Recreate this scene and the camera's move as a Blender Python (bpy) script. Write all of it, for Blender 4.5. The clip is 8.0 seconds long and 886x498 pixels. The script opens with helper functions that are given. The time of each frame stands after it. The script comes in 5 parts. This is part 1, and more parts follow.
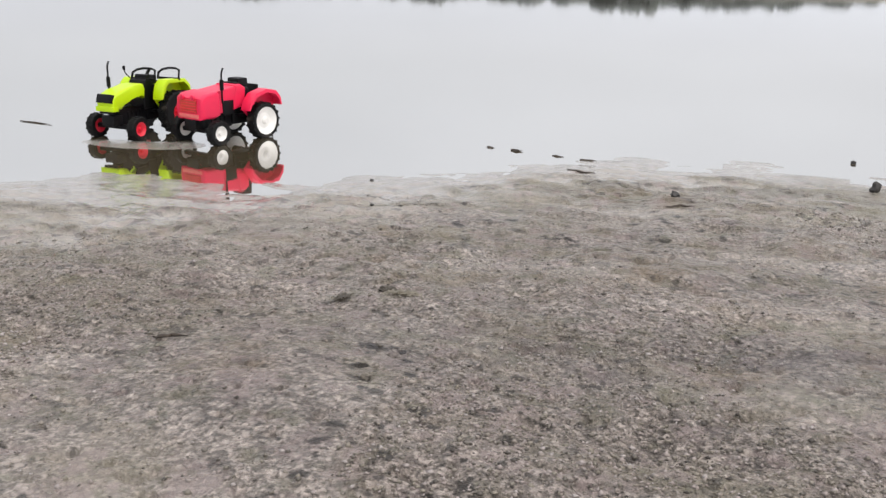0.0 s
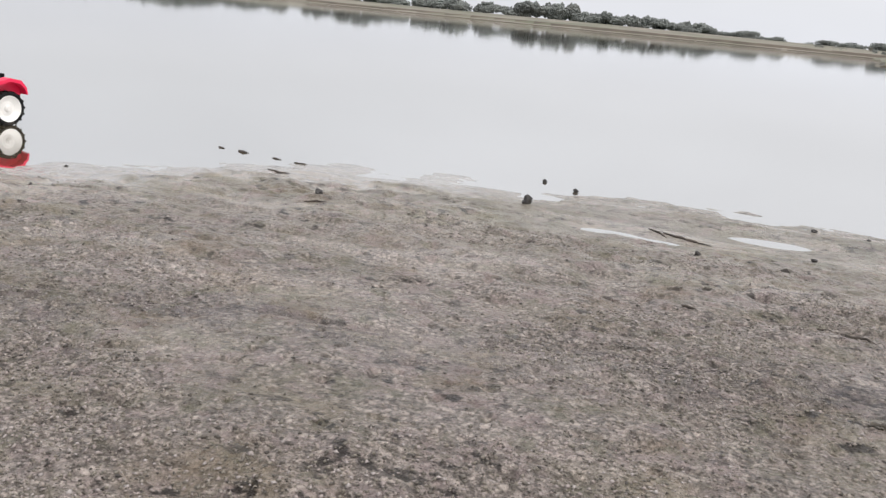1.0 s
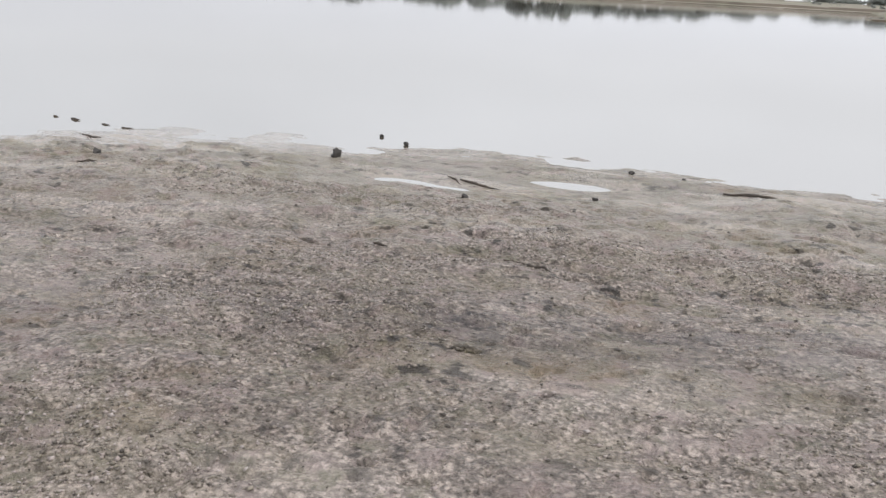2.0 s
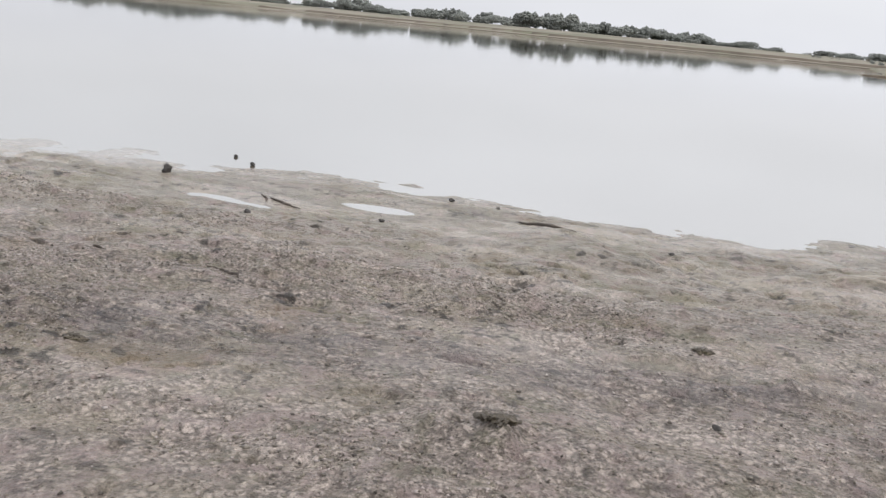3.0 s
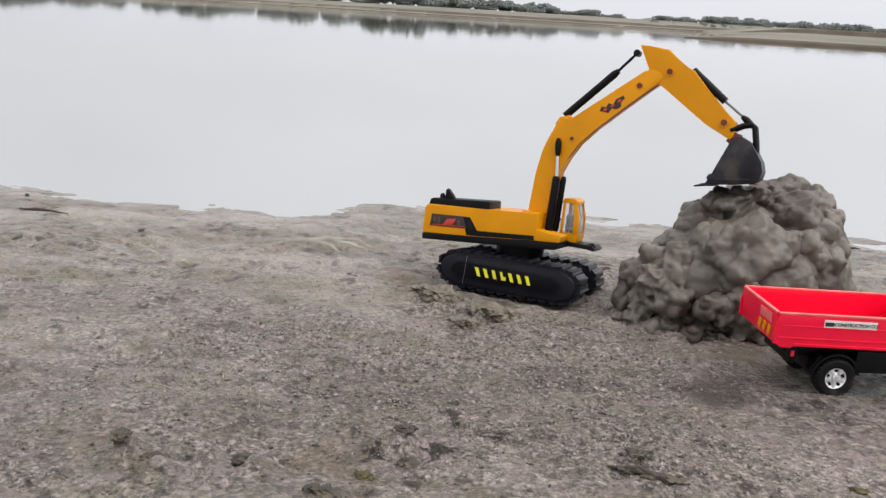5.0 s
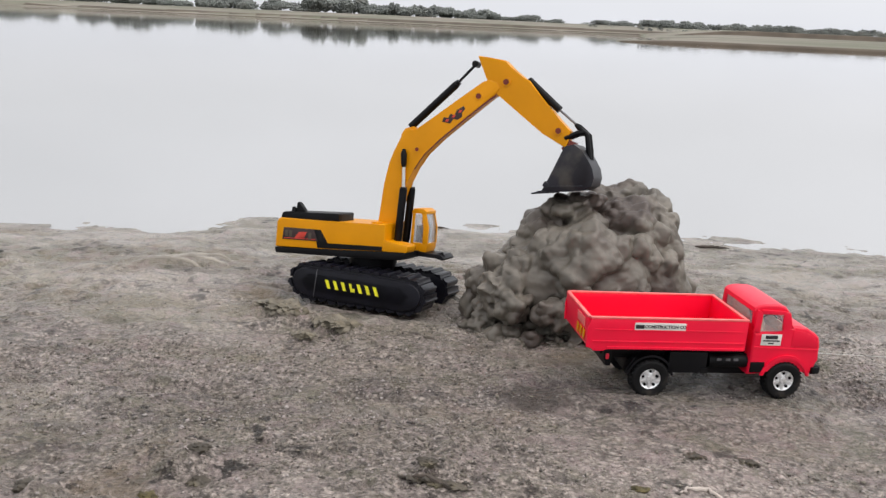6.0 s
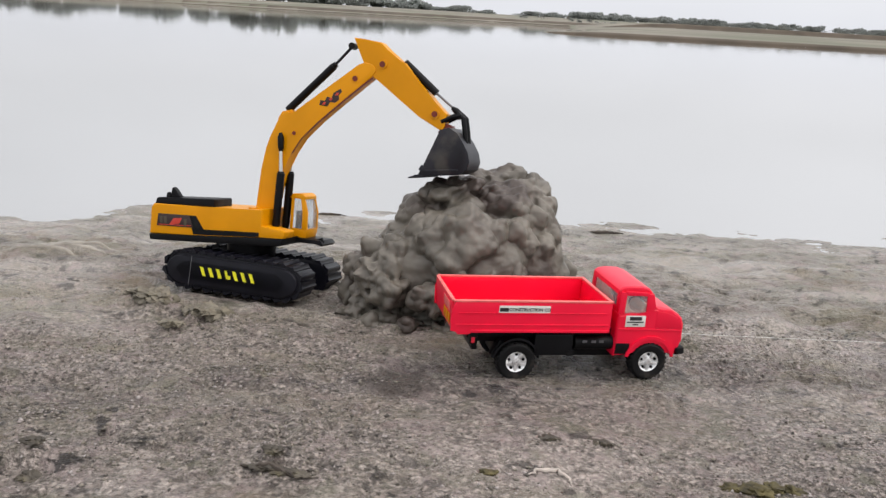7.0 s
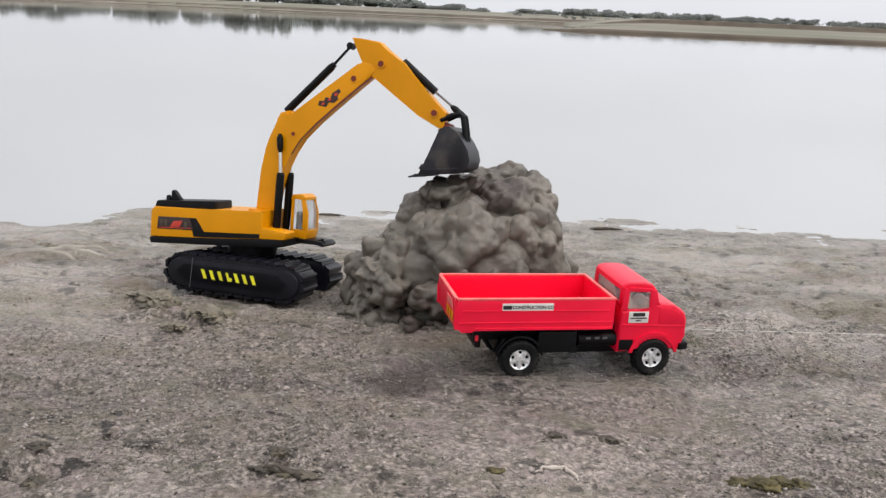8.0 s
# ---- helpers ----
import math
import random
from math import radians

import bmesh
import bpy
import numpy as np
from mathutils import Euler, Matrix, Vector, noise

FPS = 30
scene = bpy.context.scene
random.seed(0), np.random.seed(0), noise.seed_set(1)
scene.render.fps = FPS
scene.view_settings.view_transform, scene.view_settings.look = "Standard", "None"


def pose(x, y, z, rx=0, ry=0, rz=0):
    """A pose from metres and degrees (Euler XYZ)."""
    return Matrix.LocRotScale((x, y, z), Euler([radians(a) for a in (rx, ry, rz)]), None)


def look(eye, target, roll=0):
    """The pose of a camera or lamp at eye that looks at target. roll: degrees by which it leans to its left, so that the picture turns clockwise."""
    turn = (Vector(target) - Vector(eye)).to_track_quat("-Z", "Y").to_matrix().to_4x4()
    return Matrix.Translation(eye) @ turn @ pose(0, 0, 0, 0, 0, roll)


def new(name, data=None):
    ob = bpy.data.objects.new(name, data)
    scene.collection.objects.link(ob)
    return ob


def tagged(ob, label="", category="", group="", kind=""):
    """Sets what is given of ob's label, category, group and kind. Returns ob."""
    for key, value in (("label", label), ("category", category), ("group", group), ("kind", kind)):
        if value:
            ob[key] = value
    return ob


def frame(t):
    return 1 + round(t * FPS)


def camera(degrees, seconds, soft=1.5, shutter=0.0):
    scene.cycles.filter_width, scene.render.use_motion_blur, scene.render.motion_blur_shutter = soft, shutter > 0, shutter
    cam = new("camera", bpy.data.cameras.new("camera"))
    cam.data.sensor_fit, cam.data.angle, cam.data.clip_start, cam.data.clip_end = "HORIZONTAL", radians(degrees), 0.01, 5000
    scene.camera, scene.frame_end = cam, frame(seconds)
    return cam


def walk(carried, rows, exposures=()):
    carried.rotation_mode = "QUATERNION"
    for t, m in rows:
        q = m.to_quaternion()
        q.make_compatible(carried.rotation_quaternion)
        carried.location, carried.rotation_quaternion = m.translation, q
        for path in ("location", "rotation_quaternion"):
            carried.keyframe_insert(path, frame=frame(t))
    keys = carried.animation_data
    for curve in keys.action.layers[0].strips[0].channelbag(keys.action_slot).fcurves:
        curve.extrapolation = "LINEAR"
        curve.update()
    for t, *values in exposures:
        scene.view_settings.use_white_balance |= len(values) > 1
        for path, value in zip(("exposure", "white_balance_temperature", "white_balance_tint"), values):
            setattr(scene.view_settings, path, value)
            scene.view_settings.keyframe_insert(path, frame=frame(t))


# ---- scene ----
cam = camera(53.2, 8.0, soft=1.4)


def stand(x, y, z, yaw, pitch, roll):
    return (Matrix.Translation((x, y, z)) @ Matrix.Rotation(radians(yaw), 4, "Z")
            @ Matrix.Rotation(radians(90 + pitch), 4, "X") @ Matrix.Rotation(radians(roll), 4, "Z"))


PATH = [
    (0, 0.0000, -0.0000, 0.2665, 20.54, -16.65, 1.10),
    (0.5, 0.1660, 0.0111, 0.2586, 19.60, -16.60, 3.15),
    (1, 0.3615, -0.0027, 0.2738, 14.85, -14.83, 5.60),
    (1.5, 0.5255, 0.0457, 0.2697, 13.38, -17.05, 3.31),
    (1.7, 0.5757, 0.0812, 0.2639, 14.37, -16.92, 2.46),
    (2.8, 0.8521, 0.0975, 0.2559, 17.26, -14.33, 5.52),
    (3, 0.9211, 0.1145, 0.2708, 15.09, -14.19, 5.62),
    (3.5, 1.0677, 0.1388, 0.2781, 11.26, -15.33, 2.63),
    (4, 1.2239, 0.1599, 0.2825, 10.45, -15.21, 3.32),
    (4.5, 1.3486, 0.1821, 0.2958, 8.12, -15.89, 3.61),
    (5, 1.4225, 0.2085, 0.3068, 6.35, -14.95, 3.46),
    (5.2, 1.4531, 0.2124, 0.3102, 6.16, -14.81, 4.49),
    (6.3, 1.5369, 0.2157, 0.3211, 2.14, -14.06, 2.29),
    (6.5, 1.5429, 0.2197, 0.3226, 1.84, -13.84, 2.88),
    (7, 1.5833, 0.2253, 0.3131, -1.54, -14.74, 3.33),
    (7.5, 1.5872, 0.2302, 0.3147, -1.56, -14.59, 2.90),
    (8, 1.5797, 0.2262, 0.3127, -1.70, -14.81, 2.51),
]
walk(cam, [(t, stand(*row)) for t, *row in PATH])

# ---- light: a bright overcast day ----
HORIZON, LOW, MIDDLE, ZENITH = (0.775, 0.79, 0.84), (0.80, 0.81, 0.85), (0.89, 0.895, 0.92), (1.66, 1.61, 1.62)
SUN_UP, SUN_ROUND = 55, 105      # degrees above the horizon; compass turn
world = bpy.data.worlds.new("overcast")
world.use_nodes = True
scene.world = world
wn, wl = world.node_tree.nodes, world.node_tree.links
wn.clear()
sky = wn.new("ShaderNodeTexSky")
sky.sky_type, sky.sun_disc = "NISHITA", False
sky.sun_elevation, sky.sun_rotation = radians(SUN_UP), radians(SUN_ROUND)
sky.air_density, sky.dust_density = 1.0, 6.0
sky_bg = wn.new("ShaderNodeBackground")
sky_bg.inputs["Strength"].default_value = 0.03
wl.new(sky.outputs["Color"], sky_bg.inputs["Color"])
# an even cloud sheet, brighter towards the zenith
where = wn.new("ShaderNodeTexCoord")
split = wn.new("ShaderNodeSeparateXYZ")
wl.new(where.outputs["Generated"], split.inputs[0])
height = wn.new("ShaderNodeValToRGB")
for e_, grey in zip((height.color_ramp.elements[0], height.color_ramp.elements[1]), (HORIZON, ZENITH)):
    e_.color = (*grey, 1)
for at, grey in ((0.10, LOW), (0.34, MIDDLE)):
    e_ = height.color_ramp.elements.new(at)
    e_.position, e_.color = at, (*grey, 1)
wl.new(split.outputs["Z"], height.inputs["Fac"])
cloud_noise = wn.new("ShaderNodeTexNoise")
cloud_noise.inputs["Scale"].default_value = 1.8
cloud_noise.inputs["Detail"].default_value = 4
cloud_map = wn.new("ShaderNodeMapping")
cloud_map.inputs["Scale"].default_value = (1, 1, 3)
wl.new(where.outputs["Generated"], cloud_map.inputs["Vector"])
wl.new(cloud_map.outputs["Vector"], cloud_noise.inputs["Vector"])
cloud_span = wn.new("ShaderNodeMapRange")
cloud_span.inputs["From Min"].default_value, cloud_span.inputs["From Max"].default_value = 0.3, 0.7
cloud_span.inputs["To Min"].default_value, cloud_span.inputs["To Max"].default_value = 0.92, 1.06
wl.new(cloud_noise.outputs["Fac"], cloud_span.inputs["Value"])
sunward = wn.new("ShaderNodeMath")
sunward.operation = "MULTIPLY_ADD"
wl.new(split.outputs["X"], sunward.inputs[0])
sunward.inputs[1].default_value = 0.10
wl.new(cloud_span.outputs["Result"], sunward.inputs[2])
cloud_bg = wn.new("ShaderNodeBackground")
wl.new(sunward.outputs[0], cloud_bg.inputs["Strength"])
wl.new(height.outputs["Color"], cloud_bg.inputs["Color"])
both = wn.new("ShaderNodeAddShader")
wout = wn.new("ShaderNodeOutputWorld")
wl.new(sky_bg.outputs[0], both.inputs[0])
wl.new(cloud_bg.outputs[0], both.inputs[1])
wl.new(both.outputs[0], wout.inputs["Surface"])

sun = new("sun", bpy.data.lights.new("sun", "SUN"))
sun.data.energy, sun.data.angle, sun.data.color = 0.85, radians(35), (1, 0.97, 0.93)
sun.matrix_world = look((0, 0, 0), (-math.sin(radians(SUN_ROUND)) * math.cos(radians(SUN_UP)),
                                    -math.cos(radians(SUN_ROUND)) * math.cos(radians(SUN_UP)), -math.sin(radians(SUN_UP))))
sun.location = (0, 0, 30)
scene.view_settings.exposure = 0.0

# ---- materials ----


def material(name, colour, rough=0.5, metal=0.0, vary=0.12, scale=60.0, bump=0.0, bump_scale=300.0, coat=0.0,
             ior=1.45, gloss=0.5, second=None, detail=5, rough_vary=0.12, distance=0.001, stain=None, stain_scale=9.0, stain_at=0.58):
    """A surface with grain at two scales: a colour mix, a roughness mix, a fine relief and stains with shapes of their own."""
    m = bpy.data.materials.new(name)
    m.use_nodes = True
    n, l = m.node_tree.nodes, m.node_tree.links
    p = n["Principled BSDF"]
    p.inputs["Metallic"].default_value, p.inputs["IOR"].default_value = metal, ior
    p.inputs["Coat Weight"].default_value = coat
    p.inputs["Specular IOR Level"].default_value = gloss
    co = n.new("ShaderNodeTexCoord")
    noise_a = n.new("ShaderNodeTexNoise")
    noise_a.inputs["Scale"].default_value, noise_a.inputs["Detail"].default_value = scale, detail
    l.new(co.outputs["Object"], noise_a.inputs["Vector"])
    ramp = n.new("ShaderNodeValToRGB")
    dark = tuple(c * (1 - vary) for c in colour)
    light = second or tuple(min(1, c * (1 + vary)) for c in colour)
    ramp.color_ramp.elements[0].position, ramp.color_ramp.elements[0].color = 0.34, (*dark, 1)
    ramp.color_ramp.elements[1].position, ramp.color_ramp.elements[1].color = 0.66, (*light, 1)
    l.new(noise_a.outputs["Fac"], ramp.inputs["Fac"])
    out = ramp.outputs["Color"]
    if stain:
        noise_s = n.new("ShaderNodeTexNoise")
        noise_s.inputs["Scale"].default_value, noise_s.inputs["Detail"].default_value = stain_scale, 6
        l.new(co.outputs["Object"], noise_s.inputs["Vector"])
        cut = n.new("ShaderNodeMapRange")
        cut.inputs["From Min"].default_value, cut.inputs["From Max"].default_value = stain_at, stain_at + 0.12
        l.new(noise_s.outputs["Fac"], cut.inputs["Value"])
        mix = n.new("ShaderNodeMix")
        mix.data_type = "RGBA"
        l.new(cut.outputs["Result"], mix.inputs["Factor"])
        l.new(out, mix.inputs["A"])
        mix.inputs["B"].default_value = (*stain, 1)
        out = mix.outputs["Result"]
    l.new(out, p.inputs["Base Color"])
    rr = n.new("ShaderNodeMapRange")
    rr.inputs["To Min"].default_value = max(0.02, rough - rough_vary)
    rr.inputs["To Max"].default_value = min(1, rough + rough_vary)
    noise_r = n.new("ShaderNodeTexNoise")
    noise_r.inputs["Scale"].default_value, noise_r.inputs["Detail"].default_value = scale * 0.37, 3
    l.new(co.outputs["Object"], noise_r.inputs["Vector"])
    l.new(noise_r.outputs["Fac"], rr.inputs["Value"])
    l.new(rr.outputs["Result"], p.inputs["Roughness"])
    if bump:
        noise_b = n.new("ShaderNodeTexNoise")
        noise_b.inputs["Scale"].default_value, noise_b.inputs["Detail"].default_value = bump_scale, 6
        l.new(co.outputs["Object"], noise_b.inputs["Vector"])
        bm_ = n.new("ShaderNodeBump")
        bm_.inputs["Strength"].default_value, bm_.inputs["Distance"].default_value = bump, distance
        l.new(noise_b.outputs["Fac"], bm_.inputs["Height"])
        l.new(bm_.outputs["Normal"], p.inputs["Normal"])
    return m


def mud_material(name):
    """Wet grey river mud: sandy grain, greenish algae, smooth damp patches, dark specks, and relief shade put into the
    colour.
    """
    m = bpy.data.materials.new(name)
    m.use_nodes = True
    n, l = m.node_tree.nodes, m.node_tree.links
    p = n["Principled BSDF"]
    co = n.new("ShaderNodeTexCoord")

    def tex(scale, detail=5, rough=0.55, stretch=None):
        t = n.new("ShaderNodeTexNoise")
        t.inputs["Scale"].default_value, t.inputs["Detail"].default_value = scale, detail
        t.inputs["Roughness"].default_value = rough
        if stretch:
            mp = n.new("ShaderNodeMapping")
            mp.inputs["Scale"].default_value = stretch
            l.new(co.outputs["Object"], mp.inputs["Vector"])
            l.new(mp.outputs["Vector"], t.inputs["Vector"])
        else:
            l.new(co.outputs["Object"], t.inputs["Vector"])
        return t.outputs["Fac"]

    def span(value, a, b, c=0.0, d=1.0):
        s = n.new("ShaderNodeMapRange")
        for key, v in (("From Min", a), ("From Max", b), ("To Min", c), ("To Max", d)):
            s.inputs[key].default_value = v
        l.new(value, s.inputs["Value"])
        return s.outputs["Result"]

    def mixed(fac, a, b):
        x = n.new("ShaderNodeMix")
        x.data_type = "RGBA"
        l.new(fac, x.inputs["Factor"])
        for key, v in (("A", a), ("B", b)):
            if isinstance(v, tuple):
                x.inputs[key].default_value = (*v, 1)
            else:
                l.new(v, x.inputs[key])
        return x.outputs["Result"]

    def times(u, v):
        t = n.new("ShaderNodeMath")
        t.operation = "MULTIPLY"
        l.new(u, t.inputs[0])
        l.new(v, t.inputs[1])
        return t.outputs[0]

    # metres from the waterline, stored on the mesh: the silt near the water is smooth, the beach behind it is grainy
    off_shore = n.new("ShaderNodeAttribute")
    off_shore.attribute_name = "shore"
    ragged = n.new("ShaderNodeMath")
    ragged.operation = "MULTIPLY_ADD"
    l.new(tex(6.5, 6, 0.62, (0.8, 1.7, 1)), ragged.inputs[0])
    ragged.inputs[1].default_value = 0.75
    l.new(off_shore.outputs["Fac"], ragged.inputs[2])
    grainy = span(ragged.outputs[0], 0.62, 1.00)
    grain = tex(300, 3, 0.65)
    stir = n.new("ShaderNodeTexNoise")
    stir.inputs["Scale"].default_value, stir.inputs["Detail"].default_value = 150, 3
    l.new(co.outputs["Object"], stir.inputs["Vector"])
    shift = n.new("ShaderNodeVectorMath")
    shift.operation = "MULTIPLY_ADD"
    l.new(stir.outputs["Color"], shift.inputs[0])
    shift.inputs[1].default_value = (0.007, 0.007, 0.007)
    l.new(co.outputs["Object"], shift.inputs[2])
    cells = n.new("ShaderNodeTexVoronoi")
    cells.inputs["Scale"].default_value = 225
    l.new(shift.outputs["Vector"], cells.inputs["Vector"])
    tone = n.new("ShaderNodeSeparateColor")
    l.new(cells.outputs["Color"], tone.inputs["Color"])
    gaps = span(cells.outputs["Distance"], 0.36, 0.75)
    patch = tex(5.5, 6, 0.6, (1, 2.2, 1))
    damp = span(tex(4.2, 6, 0.6, (0.8, 2.2, 1)), 0.50, 0.62)
    split = n.new("ShaderNodeSeparateXYZ")
    l.new(co.outputs["Object"], split.inputs[0])
    wob = n.new("ShaderNodeMath")
    wob.operation = "MULTIPLY_ADD"
    l.new(tex(14, 5), wob.inputs[0])
    wob.inputs[1].default_value = 0.012
    l.new(split.outputs["Z"], wob.inputs[2])
    low_side = n.new("ShaderNodeMath")
    low_side.operation = "ADD"
    l.new(wob.outputs[0], low_side.inputs[0])
    l.new(span(split.outputs["X"], -0.25, 0.20, -0.012, 0.0), low_side.inputs[1])
    soaked = span(low_side.outputs[0], 0.0075, 0.0015)
    most = n.new("ShaderNodeMath")
    most.operation = "MAXIMUM"
    l.new(times(damp, span(grainy, 0, 1, 1.0, 0.45)), most.inputs[0])
    l.new(soaked, most.inputs[1])
    wet = most.outputs[0]
    base = mixed(span(grain, 0.36, 0.64), MUD_DARK, MUD_LIGHT)
    base = mixed(span(tone.outputs["Red"], 0.0, 0.30, 0.5, 0.0), base, MUD_DARK)
    base = mixed(span(tone.outputs["Green"], 0.72, 0.95, 0.0, 0.75), base, MUD_LIGHT)
    # gaps between grains, low in the relief, get their shade in the colour
    base = mixed(times(gaps, span(grainy, 0, 1, 0.1, 0.6)), base, MUD_DARK)
    base = mixed(span(tex(85, 4, 0.6), 0.57, 0.67, 0, 0.4), base, MUD_DARK)
    silt = mixed(span(tex(24, 6, 0.62, (0.8, 1.2, 1)), 0.36, 0.64), MUD_SILT, MUD_FILM)
    silt = mixed(span(tex(64, 4, 0.6, (0.9, 1.1, 1)), 0.55, 0.66, 0, 0.75), silt, MUD_FILM)
    silt = mixed(times(span(tex(46, 4, 0.62, (0.85, 1.0, 1)), 0.545, 0.615), span(tex(9, 4, 0.6), 0.38, 0.58, 0.15, 0.95)), silt, MUD_DARK)
    base = mixed(span(grainy, 0, 1, 0.82, 0.10), base, silt)
    base = mixed(span(patch, 0.49, 0.65, 0, 0.55), base, MUD_ALGAE)
    base = mixed(span(tex(9, 6), 0.56, 0.68, 0, 0.6), base, MUD_OCHRE)
    base = mixed(span(tex(38, 4, 0.6), 0.52, 0.63, 0, 0.6), base, MUD_PINK)
    base = mixed(span(tex(31, 4, 0.6), 0.55, 0.66, 0, 0.55), base, MUD_GREEN)
    # soft dark streaks and short dashes paint the shade of dips and pits
    base = mixed(times(span(tex(20, 6, 0.65, (0.7, 1.2, 1)), 0.54, 0.65), span(tex(5, 3, 0.5, (0.7, 1.6, 1)), 0.45, 0.58, 0, 0.3)), base, MUD_DARK)
    base = mixed(times(span(tex(58, 4, 0.58, (0.9, 1.05, 1)), 0.570, 0.630), span(tex(7, 4, 0.6), 0.40, 0.60, 0.25, 0.9)), base, MUD_SPECK)
    # the wet trail that the truck was dragged along
    slope = n.new("ShaderNodeMath")
    slope.operation = "MULTIPLY_ADD"
    l.new(split.outputs["X"], slope.inputs[0])
    slope.inputs[1].default_value, slope.inputs[2].default_value = 0.202, 0.563
    across = n.new("ShaderNodeMath")
    across.operation = "SUBTRACT"
    l.new(split.outputs["Y"], across.inputs[0])
    l.new(slope.outputs[0], across.inputs[1])
    aside = n.new("ShaderNodeMath")
    aside.operation = "ABSOLUTE"
    l.new(across.outputs[0], aside.inputs[0])
    trail = times(times(span(aside.outputs[0], 0.070, 0.025), span(tex(34, 5, 0.65, (0.5, 1.2, 1)), 0.42, 0.60, 0.04, 0.5)), span(split.outputs["X"], -0.35, -0.15))
    base = mixed(trail, base, MUD_TRAIL)
    base = mixed(times(span(tex(150, 2, 0.5), 0.60, 0.68), span(tex(8, 4), 0.46, 0.62, 0.1, 0.8)), base, MUD_SPECK)
    base = mixed(span(wet, 0, 1, 0, 0.5), base, MUD_DAMP)
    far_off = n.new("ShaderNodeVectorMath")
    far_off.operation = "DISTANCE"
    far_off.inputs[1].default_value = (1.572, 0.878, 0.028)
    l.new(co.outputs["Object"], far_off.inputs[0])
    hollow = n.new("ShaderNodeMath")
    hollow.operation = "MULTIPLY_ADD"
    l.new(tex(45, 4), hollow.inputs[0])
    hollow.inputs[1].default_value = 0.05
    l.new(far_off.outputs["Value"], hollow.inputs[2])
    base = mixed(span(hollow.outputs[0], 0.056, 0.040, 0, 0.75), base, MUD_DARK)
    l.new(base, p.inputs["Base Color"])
    glossy = n.new("ShaderNodeMath")
    glossy.operation = "MAXIMUM"
    l.new(wet, glossy.inputs[0])
    l.new(trail, glossy.inputs[1])
    l.new(span(glossy.outputs[0], 0, 1, 0.30, 0.17), p.inputs["Roughness"])
    p.inputs["IOR"].default_value = 1.42
    l.new(span(soaked, 0, 1, 0, 0.65), p.inputs["Coat Weight"])
    p.inputs["Coat Roughness"].default_value = 0.12
    p.inputs["Coat IOR"].default_value = 1.7
    b = n.new("ShaderNodeBump")
    b.inputs["Distance"].default_value = 0.008
    l.new(times(span(wet, 0, 1, 0.95, 0.35), span(grainy, 0, 1, 0.8, 1.0)), b.inputs["Strength"])
    add = n.new("ShaderNodeMath")
    add.operation = "ADD"
    l.new(tex(330, 4, 0.65), add.inputs[0])
    l.new(span(tex(80, 4, 0.6), 0, 1, 0, 1.5), add.inputs[1])
    knobs = n.new("ShaderNodeMath")
    knobs.operation = "MULTIPLY_ADD"
    l.new(cells.outputs["Distance"], knobs.inputs[0])
    knobs.inputs[1].default_value = -0.5
    l.new(add.outputs[0], knobs.inputs[2])
    l.new(knobs.outputs[0], b.inputs["Height"])
    l.new(b.outputs["Normal"], p.inputs["Normal"])
    return m


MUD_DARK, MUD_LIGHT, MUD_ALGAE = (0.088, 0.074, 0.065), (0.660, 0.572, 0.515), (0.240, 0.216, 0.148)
MUD_SILT, MUD_FILM = (0.152, 0.145, 0.114), (0.335, 0.312, 0.270)
MUD_TRAIL = (0.082, 0.072, 0.077)
MUD_PINK, MUD_GREEN = (0.335, 0.268, 0.258), (0.152, 0.152, 0.098)
MUD_OCHRE, MUD_SPECK, MUD_DAMP = (0.215, 0.163, 0.104), (0.020, 0.017, 0.015), (0.285, 0.262, 0.236)
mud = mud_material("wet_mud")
pile_mud = material("clay_mud", (0.140, 0.126, 0.104), 0.44, vary=0.28, scale=26, bump=0.28, bump_scale=150, distance=0.0015,
                    stain=(0.064, 0.049, 0.041), stain_scale=13, stain_at=0.51, rough_vary=0.12)
ridge_mud = material("dragged_mud", (0.060, 0.050, 0.036), 0.5, vary=0.4, scale=90, bump=0.6, bump_scale=260, stain=(0.115, 0.10, 0.06), stain_scale=60, stain_at=0.55)
ridge_pale = material("pale_dragged_mud", (0.150, 0.133, 0.100), 0.55, vary=0.35, scale=90, bump=0.6, bump_scale=260, stain=(0.09, 0.078, 0.05), stain_scale=60, stain_at=0.56)
smooth_mud = material("smoothed_mud", (0.250, 0.226, 0.190), 0.30, vary=0.25, scale=60, bump=0.2, bump_scale=120, distance=0.0015, stain=(0.17, 0.15, 0.12), stain_scale=40, stain_at=0.55)
crumb_mud = material("mud_crumbs", (0.12, 0.10, 0.085), 0.4, vary=0.4, scale=200)
cn, cl = crumb_mud.node_tree.nodes, crumb_mud.node_tree.links
isle = cn.new("ShaderNodeNewGeometry")
tints = cn.new("ShaderNodeValToRGB")
for k_, (at, tint) in enumerate(((0.0, (0.045, 0.038, 0.032)), (0.18, (0.13, 0.115, 0.097)), (0.5, (0.22, 0.197, 0.158)), (0.8, (0.29, 0.246, 0.228)), (0.98, (0.36, 0.325, 0.308)))):
    e_ = tints.color_ramp.elements[k_] if k_ < 2 else tints.color_ramp.elements.new(at)
    e_.position, e_.color = at, (*tint, 1)
cl.new(isle.outputs["Random Per Island"], tints.inputs["Fac"])
cl.new(tints.outputs["Color"], cn["Principled BSDF"].inputs["Base Color"])
sand = material("bank_sand", (0.190, 0.174, 0.140), 0.9, vary=0.2, scale=0.3, stain=(0.128, 0.132, 0.090), stain_scale=0.09, stain_at=0.47)
